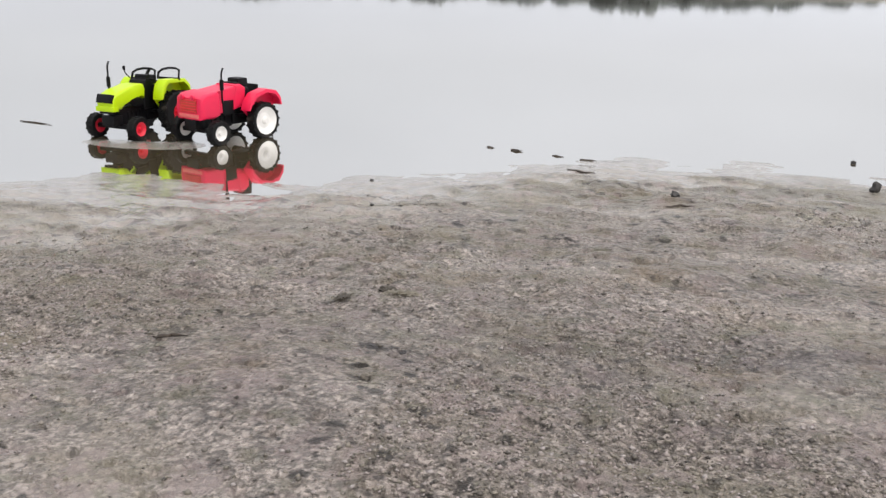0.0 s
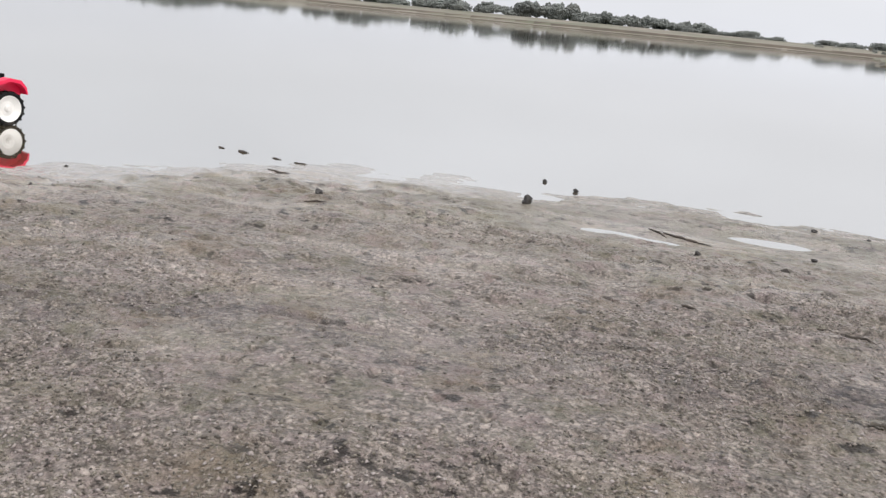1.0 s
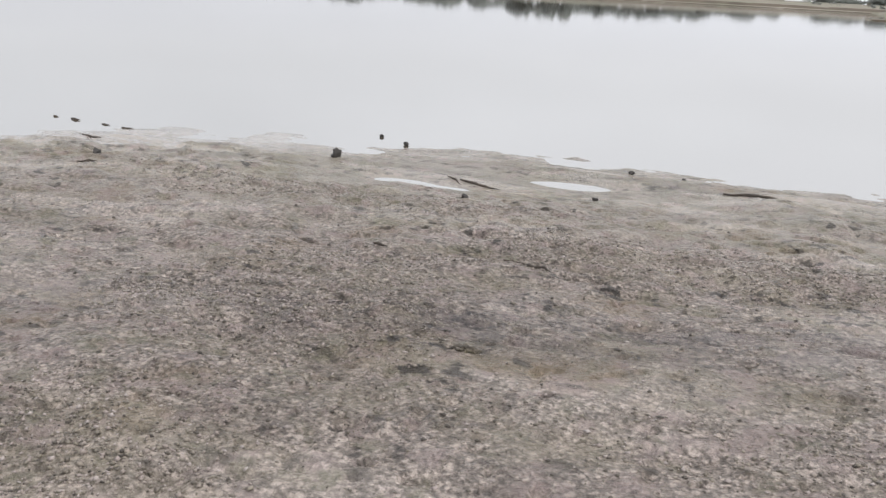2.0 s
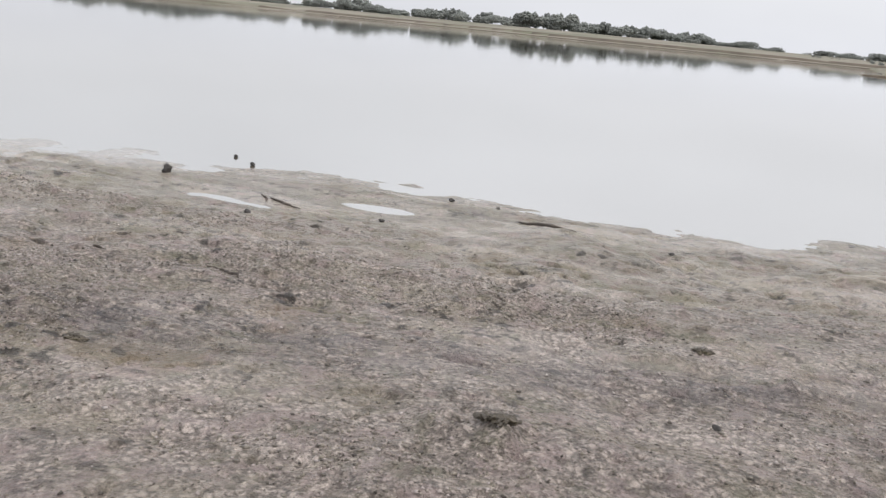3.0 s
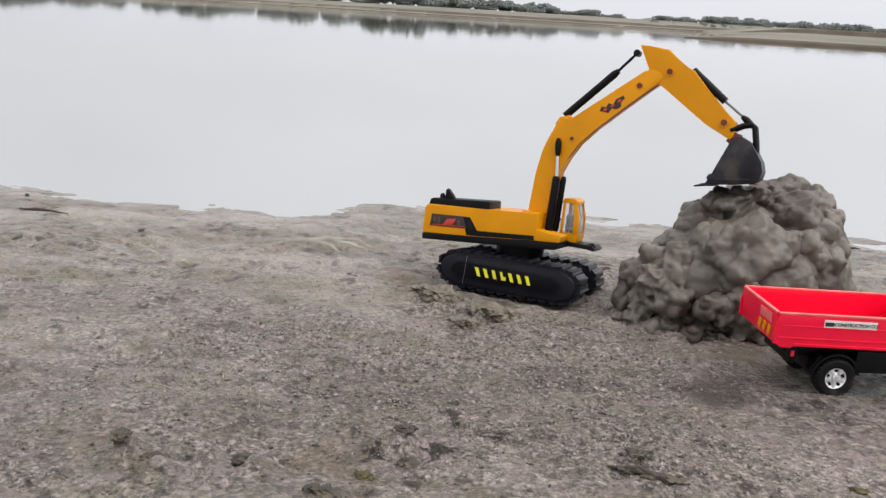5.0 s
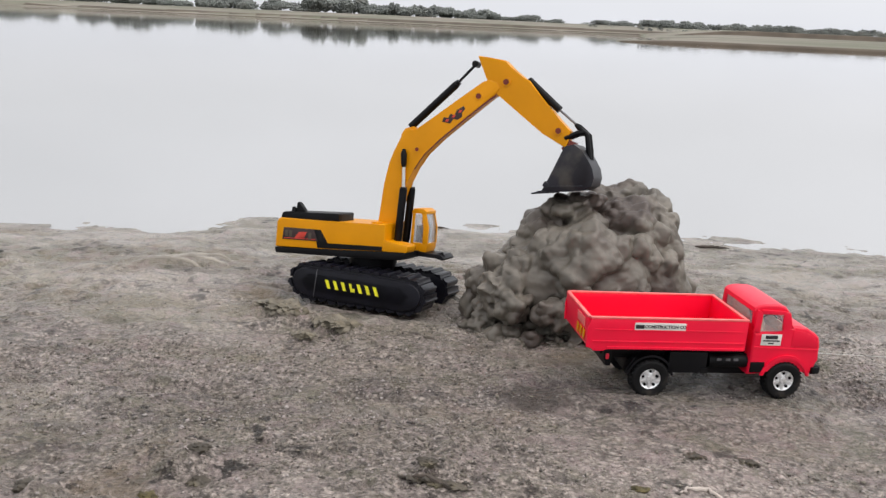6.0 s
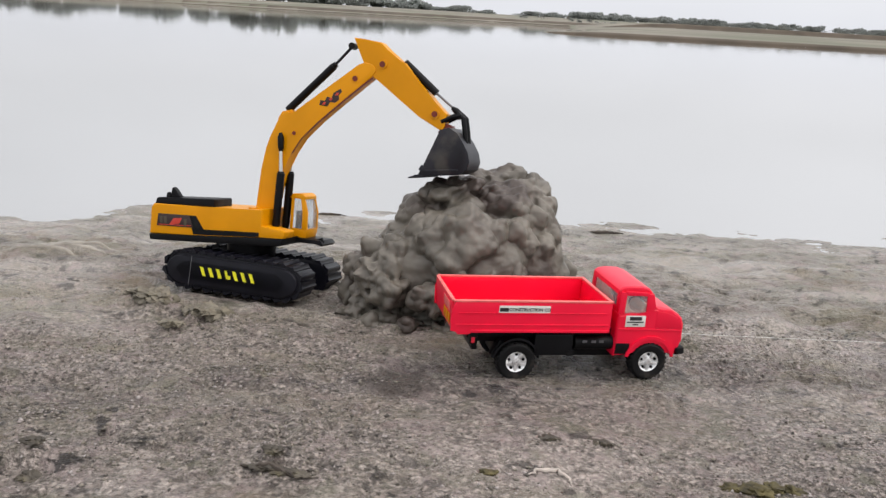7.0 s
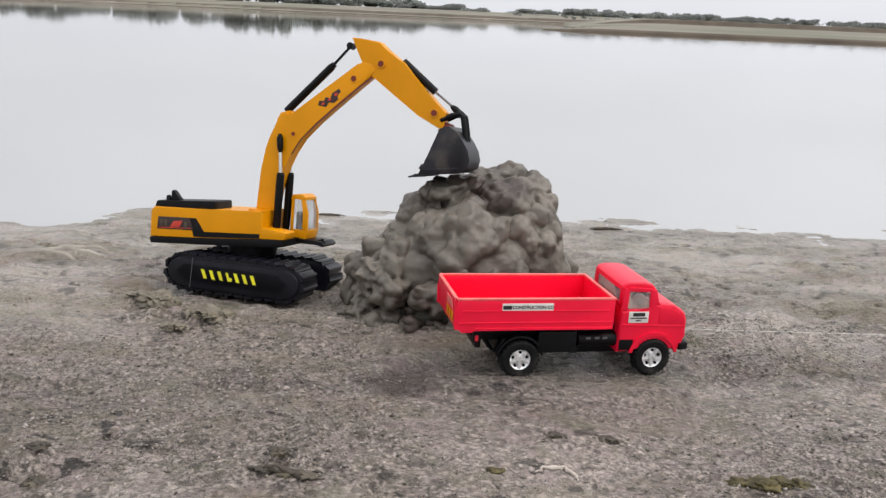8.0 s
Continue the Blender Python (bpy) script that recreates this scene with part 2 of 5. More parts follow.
bank_earth = material("bank_earth", (0.085, 0.068, 0.05), 0.9, vary=0.25, scale=0.6)
# leaves paled and greyed: the distance haze is put into their colour
hazed_leaf = material("hazed_far_leaves", (0.172, 0.186, 0.174), 0.95, vary=0.3, scale=0.35, stain=(0.135, 0.125, 0.10), stain_scale=0.12)

water_mat = bpy.data.materials.new("still_water")
water_mat.use_nodes = True
n_, l_ = water_mat.node_tree.nodes, water_mat.node_tree.links
wp = n_["Principled BSDF"]
wp.inputs["Base Color"].default_value = (0.100, 0.080, 0.048, 1)
wp.inputs["Roughness"].default_value = 0.03
wp.inputs["IOR"].default_value = 6.0
wp.inputs["Coat Weight"].default_value, wp.inputs["Coat IOR"].default_value = 1.0, 2.5
wco = n_.new("ShaderNodeTexCoord")
wmap = n_.new("ShaderNodeMapping")
wmap.inputs["Scale"].default_value = (1, 2.5, 1)
rip = n_.new("ShaderNodeTexNoise")
rip.inputs["Scale"].default_value, rip.inputs["Detail"].default_value = 5.0, 3
wbump = n_.new("ShaderNodeBump")
wbump.inputs["Strength"].default_value, wbump.inputs["Distance"].default_value = 0.06, 0.004
l_.new(wco.outputs["Object"], wmap.inputs["Vector"])
l_.new(wmap.outputs["Vector"], rip.inputs["Vector"])
l_.new(rip.outputs["Fac"], wbump.inputs["Height"])
l_.new(wbump.outputs["Normal"], wp.inputs["Normal"])
l_.new(wbump.outputs["Normal"], wp.inputs["Coat Normal"])

red = material("red_plastic", (0.84, 0.004, 0.040), 0.34, vary=0.06, scale=25, bump=0.04, bump_scale=90)
red_worn = material("rubbed_red_edge", (0.80, 0.16, 0.15), 0.45, vary=0.15, scale=90)
pink_red = material("tractor_red_plastic", (0.76, 0.016, 0.075), 0.4, vary=0.08, scale=30)
black = material("black_plastic", (0.004, 0.004, 0.005), 0.42, vary=0.3, scale=40, stain=(0.022, 0.02, 0.018), stain_scale=30, stain_at=0.62, gloss=0.2)
track_black = material("track_plastic", (0.006, 0.006, 0.010), 0.33, vary=0.3, scale=60, bump=0.25, bump_scale=70, stain=(0.03, 0.027, 0.024), stain_scale=45, stain_at=0.66, gloss=0.28)
rubber = material("black_rubber", (0.007, 0.007, 0.0075), 0.6, vary=0.3, scale=70, stain=(0.050, 0.043, 0.036), stain_scale=55, stain_at=0.60, gloss=0.2)
bucket_black = material("bucket_plastic", (0.011, 0.011, 0.016), 0.42, vary=0.3, scale=40, bump=0.1, bump_scale=60, stain=(0.05, 0.045, 0.04), stain_scale=28, stain_at=0.6, gloss=0.45)
dull_steel = material("dull_steel_rod", (0.16, 0.16, 0.17), 0.45, metal=0.6, vary=0.1, scale=60)
chrome = material("chromed_plastic", (0.80, 0.80, 0.80), 0.32, metal=0.55, vary=0.05, scale=50)
silver = material("silver_rod", (0.70, 0.70, 0.69), 0.3, metal=1.0, vary=0.06, scale=60)
yellow = material("yellow_plastic", (0.70, 0.285, 0.0005), 0.36, gloss=0.25, vary=0.07, scale=22, bump=0.03, bump_scale=80)
lime = material("lime_plastic", (0.50, 0.72, 0.002), 0.38, vary=0.06, scale=25)
white = material("white_plastic", (0.78, 0.77, 0.74), 0.45, vary=0.08, scale=40)
hub_red = material("wheel_red_plastic", (0.75, 0.02, 0.05), 0.4, vary=0.06, scale=40)
cab_cream = material("cream_plastic", (0.78, 0.56, 0.42), 0.5, vary=0.12, scale=60)
sticker = material("sticker_white", (0.70, 0.69, 0.65), 0.5, vary=0.08, scale=120)
ink = material("black_ink", (0.02, 0.02, 0.022), 0.5, vary=0.2, scale=120)
decal_dark = material("dark_decal", (0.035, 0.018, 0.016), 0.35, vary=0.3, scale=90)
decal_red = material("red_decal", (0.55, 0.05, 0.03), 0.4, vary=0.2, scale=90)
hazard = material("hazard_yellow", (0.75, 0.70, 0.02), 0.45, vary=0.12, scale=120, stain=(0.25, 0.22, 0.03), stain_scale=90, stain_at=0.6)
pin_red = material("dark_red_pin", (0.16, 0.02, 0.01), 0.4, vary=0.2, scale=100)
string_mat = material("white_thread", (0.72, 0.71, 0.68), 0.8, vary=0.1, scale=300)
stone_mat = material("dark_stone", (0.035, 0.032, 0.03), 0.6, vary=0.4, scale=90, bump=0.5, bump_scale=200)
wood_mat = material("wet_driftwood", (0.055, 0.043, 0.033), 0.6, vary=0.4, scale=70, bump=0.5, bump_scale=180)
straw_mat = material("pale_root", (0.42, 0.37, 0.33), 0.7, vary=0.2, scale=90)
algae_mat = material("algae", (0.075, 0.062, 0.024), 0.75, vary=0.6, scale=150, bump=0.7, bump_scale=250)

glass = bpy.data.materials.new("clear_plastic")
glass.use_nodes = True
gp = glass.node_tree.nodes["Principled BSDF"]
gp.inputs["Base Color"].default_value = (0.90, 0.92, 0.93, 1)
gp.inputs["Roughness"].default_value = 0.08
gp.inputs["Transmission Weight"].default_value = 0.85
gp.inputs["IOR"].default_value = 1.2

# ---- mesh tools (lengths in millimetres unless said) ----
MM = 0.001


def finish(bm, name, mat, smooth=35):
    bmesh.ops.recalc_face_normals(bm, faces=bm.faces)
    me = bpy.data.meshes.new(name)
    bm.to_mesh(me)
    bm.free()
    if smooth:
        me.shade_smooth()
        me.set_sharp_from_angle(angle=radians(smooth))
    me.materials.append(mat)
    return me


def part(name, bm, mat, parent, label="", smooth=35):
    ob = new(name, finish(bm, name, mat, smooth))
    ob.parent = parent
    if label:
        ob["label"] = label
    return ob


def rise(bm, verts, m):
    bmesh.ops.transform(bm, matrix=m, verts=verts)


def box(size, at=(0, 0, 0), bevel=0.6, turn=(0, 0, 0), bm=None, seg=2):
    bm = bm or bmesh.new()
    made = bmesh.ops.create_cube(bm, size=1)["verts"]
    m = Matrix.Translation(Vector(at) * MM) @ Euler([radians(a) for a in turn]).to_matrix().to_4x4() @ Matrix.Diagonal((*[s * MM for s in size], 1))
    rise(bm, made, m)
    if bevel:
        edges = list({e for v in made for e in v.link_edges})
        bmesh.ops.bevel(bm, geom=edges, offset=bevel * MM, segments=seg, affect="EDGES", profile=0.6)
    return bm


def prism(points, y0, y1, bevel=0.5, bm=None, seg=2):
    """A side outline (x, z) with thickness from y0 to y1."""
    bm = bm or bmesh.new()
    a = [bm.verts.new((x * MM, y0 * MM, z * MM)) for x, z in points]
    b = [bm.verts.new((x * MM, y1 * MM, z * MM)) for x, z in points]
    k = len(points)
    bm.faces.new(a)
    bm.faces.new(b[::-1])
    for i in range(k):
        bm.faces.new((a[i], b[i], b[(i + 1) % k], a[(i + 1) % k]))
    if bevel:
        rims = [e for e in bm.edges if (e.verts[0] in a and e.verts[1] in a) or (e.verts[0] in b and e.verts[1] in b)]
        bmesh.ops.bevel(bm, geom=rims, offset=bevel * MM, segments=seg, affect="EDGES", profile=0.6, clamp_overlap=True)
    return bm


def tube(p, q, r, r2=None, sides=16, bm=None, cap=True):
    """A round bar from p to q."""
    bm = bm or bmesh.new()
    p, q = Vector(p) * MM, Vector(q) * MM
    made = bmesh.ops.create_cone(bm, cap_ends=cap, segments=sides, radius1=r * MM, radius2=(r if r2 is None else r2) * MM, depth=(q - p).length)["verts"]
    rise(bm, made, Matrix.Translation((p + q) / 2) @ (q - p).to_track_quat("Z", "Y").to_matrix().to_4x4())
    return bm


def bent(points, r, sides=8, bm=None):
    """A round bar along a row of places."""
    bm = bm or bmesh.new()
    pts = [Vector(p) * MM for p in points]
    rings = []
    for i, p in enumerate(pts):
        d = (pts[min(i + 1, len(pts) - 1)] - pts[max(i - 1, 0)]).normalized()
        q = d.to_track_quat("Z", "Y")
        rr = (r[i] if isinstance(r, (list, tuple)) else r) * MM
        rings.append([bm.verts.new(p + q @ Vector((rr * math.cos(a), rr * math.sin(a), 0)))
                      for a in (2 * math.pi * s / sides for s in range(sides))])
    for a, b in zip(rings, rings[1:]):
        for s in range(sides):
            bm.faces.new((a[s], a[(s + 1) % sides], b[(s + 1) % sides], b[s]))
    bm.faces.new(rings[0][::-1])
    bm.faces.new(rings[-1])
    return bm


def spun(profile, at=(0, 0, 0), sides=32, bm=None):
    """A ring round the y axis from a closed outline of (radius, y)."""
    bm = bm or bmesh.new()
    rings = []
    for s in range(sides):
        a = 2 * math.pi * s / sides
        rings.append([bm.verts.new(((at[0] + r * math.cos(a)) * MM, (at[1] + y) * MM, (at[2] + r * math.sin(a)) * MM)) for r, y in profile])
    k = len(profile)
    for s in range(sides):
        a, b = rings[s], rings[(s + 1) % sides]
        for i in range(k):
            quad = (a[i], a[(i + 1) % k], b[(i + 1) % k], b[i])
            if len(set(quad)) == 4:
                bm.faces.new(quad)
    return bm


def empty(name, m, label, category, group=""):
    ob = new(name)
    ob.empty_display_size = 0.02
    ob.matrix_world = m
    return tagged(ob, label, category, group)


def letters(text, size, m, mat, parent, name="lettering"):
    """Raised letters of the built-in font; the reading side is +z of m, in metres."""
    cu = bpy.data.curves.new(name, "FONT")
    cu.offset = 0.00013
    cu.body, cu.size, cu.extrude, cu.align_x, cu.align_y = text, size, 0.00006, "CENTER", "CENTER"
    tmp = bpy.data.objects.new(name, cu)
    me = bpy.data.meshes.new_from_object(tmp)
    bpy.data.objects.remove(tmp)
    me.materials.clear()
    me.materials.append(mat)
    ob = new(name, me)
    ob.parent = parent
    ob.matrix_local = m
    return ob


def field(x, y, cell, seed):
    """Smooth random heights, -1 to 1, over arrays of places; cell in metres."""
    rng = np.random.RandomState(seed)
    grid = rng.uniform(-1, 1, (257, 257))
    u, v = x / cell + 1000.37, y / cell + 1000.71
    i, j = np.floor(u).astype(int), np.floor(v).astype(int)
    a, b = u - i, v - j
    a, b = a * a * (3 - 2 * a), b * b * (3 - 2 * b)
    g = lambda p, q: grid[p % 257, q % 257]
    return (g(i, j) * (1 - a) * (1 - b) + g(i + 1, j) * a * (1 - b) + g(i, j + 1) * (1 - a) * b + g(i + 1, j + 1) * a * b)


# ---- ground ----
U = 0.28
SHORE = [(-11, 0.45), (-1.7, 0.70), (-1.1, 0.86), (-0.876, 0.93), (-0.73, 0.925), (-0.64, 0.955), (-0.587, 1.01), (-0.557, 1.09), (-0.446, 1.185), (-0.365, 1.235), (-0.341, 1.30),
         (-0.247, 1.40), (-0.05, 1.437), (0.128, 1.412), (0.335, 1.462), (0.47, 1.475), (0.645, 1.462), (0.86, 1.457), (1.073, 1.52), (1.2, 1.575), (1.37, 1.555), (1.6, 1.575), (1.9, 1.583), (2.3, 1.56), (11, 1.6)]
PONDS = [(0.36, 1.27, 0.26, 0.12, 0.0035), (0.27, 1.226, 0.080, 0.030, -0.0015), (0.345, 1.215, 0.05, 0.016, -0.001), (0.50, 1.315, 0.10, 0.036, -0.002), (-1.01, 1.19, 0.13, 0.05, 0.0022), (-0.93, 1.235, 0.06, 0.035, 0.0012), (1.49, 1.43, 0.09, 0.045, 0.0020), (1.27, 1.47, 0.06, 0.03, 0.0022), (1.80, 1.48, 0.10, 0.025, 0.0024)]


def shore_line(x):
    sx, sy = np.array(SHORE).T
    return np.interp(x, sx, sy) + 0.012 * field(x, x * 0, 0.09, 5) + 0.007 * field(x, x * 0, 0.03, 6)


def smooth(v, a, b):
    k = np.clip((v - a) / (b - a), 0, 1)
    return k * k * (3 - 2 * k)


def ground_height(x, y, fine=True):
    d = shore_line(x) - y
    up = 0.017 * (1 - np.exp(-(np.maximum(d, 0) / 0.24) ** 1.5)) + 0.016 * np.clip(d, 0, 3) + 0.004 * np.clip(d - 3, 0, 60)
    down = 0.012 * np.clip(d, -0.8, 0) + 0.15 * np.clip(d + 0.8, -4, 0)
    z = up + down
    near = smooth(d, -0.05, 0.25)
    z = z + near * 0.0060 * field(x, y, 0.17, 11) + (0.3 + 0.7 * near) * 0.0038 * field(x * 0.7, y * 1.3, 0.06, 12)
    edge = np.exp(-((d - 0.10) / 0.09) ** 2)
    z = z + edge * (0.0030 * field(x * 0.5, y * 1.6, 0.05, 15) + 0.0013 * field(x * 0.7, y * 1.4, 0.02, 16) + 0.0006 * field(x, y * 1.2, 0.011, 19))
    if fine:
        rough = smooth(field(x, y * 1.8, 0.22, 21), -0.45, 0.35) * (0.15 + 0.85 * near)
        clods = 1 - 2 * np.abs(field(x, y * 1.2, 0.034, 17))
        z = z + (0.3 + 0.7 * rough) * (0.0013 * clods + 0.0017 * field(x, y, 0.019, 13) + 0.0012 * field(x, y, 0.0095, 14)) * (0.3 + 0.7 * near)
        # pits and little slumps in the smooth silt
        silt = smooth(d, 0.06, 0.20) * (1 - smooth(d, 0.55, 0.9))
        pits = smooth(field(x * 0.7, y * 1.2, 0.013, 22), 0.36, 0.75) * smooth(field(x, y, 0.09, 23), -0.4, 0.35)
        z = z + silt * (0.0034 * field(x * 0.7, y * 1.1, 0.030, 24) + 0.0020 * field(x * 0.8, y * 1.3, 0.013, 26) - 0.0055 * pits)
        z = z - (1 - silt) * near * 0.0034 * smooth(field(x * 0.8, y * 1.2, 0.010, 25), 0.5, 0.9)
    z = np.where(d > 0.06, np.maximum(z, 0.0012 + 0.1 * z), z)
    rut = np.interp(x, np.array([-0.6, 0.2, 1.2, 2.8, 4.3, 5.9, 6.3]) * U, np.array([1.9, 2.05, 2.22, 2.65, 2.9, 3.2, 3.27]) * U)
    for side_ in (-0.028, 0.028):
        z = z - 0.0022 * np.exp(-((y - rut - side_) / 0.008) ** 2) * smooth(x, -0.4, 0.0) * (1 - smooth(x, 1.6, 1.7)) * (0.6 + 0.6 * field(x, y, 0.05, 18))
    for px, py, rx, ry, level in PONDS:
        w = np.exp(-(((x - px) / rx) ** 2 + ((y - py) / ry) ** 2))
        z = z * (1 - w) + w * level
    for mx, my, r, h in MOUNDS:
        w = np.exp(-((x - mx) ** 2 + (y - my) ** 2) / r ** 2)
        z = z + h * w * ((0.7 + 0.75 * field(x, y, 0.011, 31)) if h > 0 else 1)
    # the far bank: a pale wet margin, a small scarp, then a sandy rise; a low spit comes nearer on one side
    bank = 100 + 3 * field(x, x * 0, 30, 41)
    e = y - bank
    far = np.where(e > 0, 0.05 + 0.012 * np.clip(e, 0, 7) + 0.28 * smooth(e, 7, 7.6) + 0.022 * np.clip(e - 7.6, 0, 28) + 0.002 * np.clip(e - 36, 0, 500), 0)
    side = smooth(x / np.maximum(np.abs(y), 1) + 0.03 * field(y, y * 0, 8, 42), 0.17, 0.28)
    shelf = 0.02 + 0.085 * smooth(y, 28.0, 28.25) + 0.0052 * np.clip(y - 28, 0, 52) + 0.42 * smooth(y, 80, 80.6) + 0.004 * np.clip(y - 81, 0, 400)
    spit = np.where(y > 28, shelf * side, 0)
    ground_z = np.where(e > 0, np.maximum(far, z), z)
    return np.where(y > 20, np.where(spit > 0.02, np.maximum(spit, ground_z), ground_z), z)


MOUNDS = [(1.40, 1.11, 0.15, -0.008), 
          (1.335, 1.045, 0.022, 0.016), (1.30, 1.06, 0.018, 0.011), (1.375, 1.022, 0.020, 0.012), (1.36, 1.012, 0.010, 0.007), (1.41, 1.012, 0.014, 0.008), (1.26, 1.07, 0.016, 0.006),
          (1.357, 0.99, 0.007, 0.009), (1.18, 0.675, 0.010, 0.016), (1.20, 0.672, 0.012, 0.008), (1.255, 0.69, 0.014, 0.014), (1.23, 0.688, 0.012, 0.007), (0.84, 0.595, 0.026, 0.010), (0.80, 0.60, 0.016, 0.007),
          (1.50, 0.735, 0.012, 0.010), (1.345, 0.735, 0.014, 0.010), (1.33, 0.73, 0.010, 0.008),
          (1.575, 0.905, 0.022, -0.007), (1.55, 0.90, 0.020, 0.006), (1.60, 0.885, 0.014, 0.006), (0.45, 0.66, 0.02, 0.008), (1.02, 0.80, 0.016, 0.007)]


def lines(core, out, first, ratio):
    """Grid lines: the even core, and steps that grow away from it up to the given reach."""
    vals = list(core)
    lo, hi = core[0], core[-1]
    s = first
    while lo > -out or hi < out:
        s *= ratio
        lo, hi = lo - s, hi + s
        vals = [lo] + vals + [hi]
    return np.array(vals)


gx = lines(np.arange(-1.05, 2.30, 0.003), 2500, 0.006, 1.13)
gy_near = np.arange(0.27, 1.62, 0.003)
gy_back = [0.27 - 0.006 * (1.25 ** k - 1) / 0.25 for k in range(1, 60) if 0.006 * (1.25 ** k - 1) / 0.25 < 2500][::-1]
gy_out = [1.62 + 0.006 * (1.22 ** k - 1) / 0.22 for k in range(1, 60) if 1.62 + 0.006 * (1.22 ** k - 1) / 0.22 < 24]
gy_far = [26, 27.5, 27.9, 28.0, 28.06, 28.12, 28.18, 28.25, 29, 31, 34, 40, 50, 62, 74, 78, 79.6, 79.9, 80.1, 80.3, 80.5, 80.7, 81.2, 83, 88, 94] + list(np.arange(96, 114, 0.6)) + [116, 119, 123, 128, 134, 142, 155, 175, 210, 280, 420, 700, 1200, 2500]
gy = np.array(gy_back + list(gy_near) + gy_out + gy_far)
GX, GY = np.meshgrid(gx, gy)
GZ = ground_height(GX, GY)
ny, nx = GX.shape
verts = np.stack([GX, GY, GZ], -1).reshape(-1, 3)
idx = np.arange(ny * nx).reshape(ny, nx)
quads = np.stack([idx[:-1, :-1], idx[:-1, 1:], idx[1:, 1:], idx[1:, :-1]], -1).reshape(-1, 4)
gm = bpy.data.meshes.new("ground")
gm.vertices.add(len(verts))
gm.vertices.foreach_set("co", verts.ravel())
gm.loops.add(quads.size)
gm.loops.foreach_set("vertex_index", quads.ravel())
gm.polygons.add(len(quads))
gm.polygons.foreach_set("loop_start", np.arange(0, quads.size, 4))
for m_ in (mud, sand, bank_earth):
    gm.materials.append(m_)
cy = GY[:-1, :-1].ravel()
cz = (GZ[1:, :-1] - GZ[:-1, :-1]).ravel() / np.maximum((GY[1:, :-1] - GY[:-1, :-1]).ravel(), 1e-6)
gm.polygons.foreach_set("material_index", np.where(cy < 20, 0, np.where((cz > 0.12), 2, 1)).astype(np.int32))
gm.update(calc_edges=True)
gm.shade_smooth()
gm.attributes.new("shore", "FLOAT", "POINT").data.foreach_set("value", np.clip(shore_line(GX) - GY, -1, 2).ravel().astype(np.float32))
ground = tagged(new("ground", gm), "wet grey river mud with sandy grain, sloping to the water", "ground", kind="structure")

bm = bmesh.new()
wq = [bm.verts.new(v) for v in ((-2500, -50, 0), (2500, -50, 0), (2500, 2500, 0), (-2500, 2500, 0))]
bm.faces.new(wq)
water = tagged(new("water", finish(bm, "water", water_mat, 0)), "still pale grey lake water mirroring the overcast sky", "water", kind="structure")


def ground_at(x, y):
    return float(ground_height(np.array([x]), np.array([y]))[0])

# ---- toy truck ----


def arc(cx, cz, r, a0, a1, k):
    return [(cx + r * math.cos(radians(a0 + (a1 - a0) * i / k)), cz + r * math.sin(radians(a0 + (a1 - a0) * i / k))) for i in range(k + 1)]


def road_wheel(parent, x, y, r, side):
    """A truck wheel: chromed rim with five openings, and a treaded tyre. side: -1 or 1, the way it faces."""
    rim = part("wheel", spun([(0.6, -4.0), (r * 0.56, -4.6), (r * 0.56, 5.0), (r * 0.46, 4.2), (r * 0.40, 2.6), (r * 0.2, 4.0), (r * 0.16, 5.4), (0.6, 5.6)], sides=28),
               chrome, parent, "chromed toy truck wheel")
    rim.matrix_local = pose(x * MM, y * MM, r * MM, 0, 0, 0 if side > 0 else 180)
    prof = [(r * 0.55, -5.5), (r * 0.9, -6.0), (r * 0.97, -5.0), (r, -3.5), (r, 3.5), (r * 0.97, 5.0), (r * 0.9, 6.0), (r * 0.72, 6.2), (r * 0.55, 5.2)]
    tyre = spun(prof, sides=36)
    for i in range(26):
        a = 360 * i / 26
        for s in (-1, 1):
            lug = bmesh.new()
            box((1.4, 4.6, 1.4), (0, 2.6 * s, 0), 0.2, (0, 0, 20 * s), bm=lug, seg=1)
            rise(lug, lug.verts, Matrix.Rotation(radians(a + 6 * s), 4, "Y") @ Matrix.Translation((0, 0, r * MM)))
            tmp = bpy.data.meshes.new("lug")
            lug.to_mesh(tmp)
            tyre.from_mesh(tmp)
            bpy.data.meshes.remove(tmp)
            lug.free()
    part("tyre", tyre, rubber, rim, "black rubber tyre")
    for i in range(5):
        a = radians(90 + 72 * i)
        part("rim_opening", tube((r * 0.40 * math.cos(a), 3.0, r * 0.40 * math.sin(a)), (r * 0.40 * math.cos(a), 4.4, r * 0.40 * math.sin(a)), 1.25, sides=8), black, rim)
        b = radians(54 + 72 * i)
        part("spoke", box((r * 0.30, 1.2, 2.6), (r * 0.36 * math.cos(b), 4.2, r * 0.36 * math.sin(b)), 0.4, (0, -math.degrees(b), 0)), chrome, rim)
    return rim


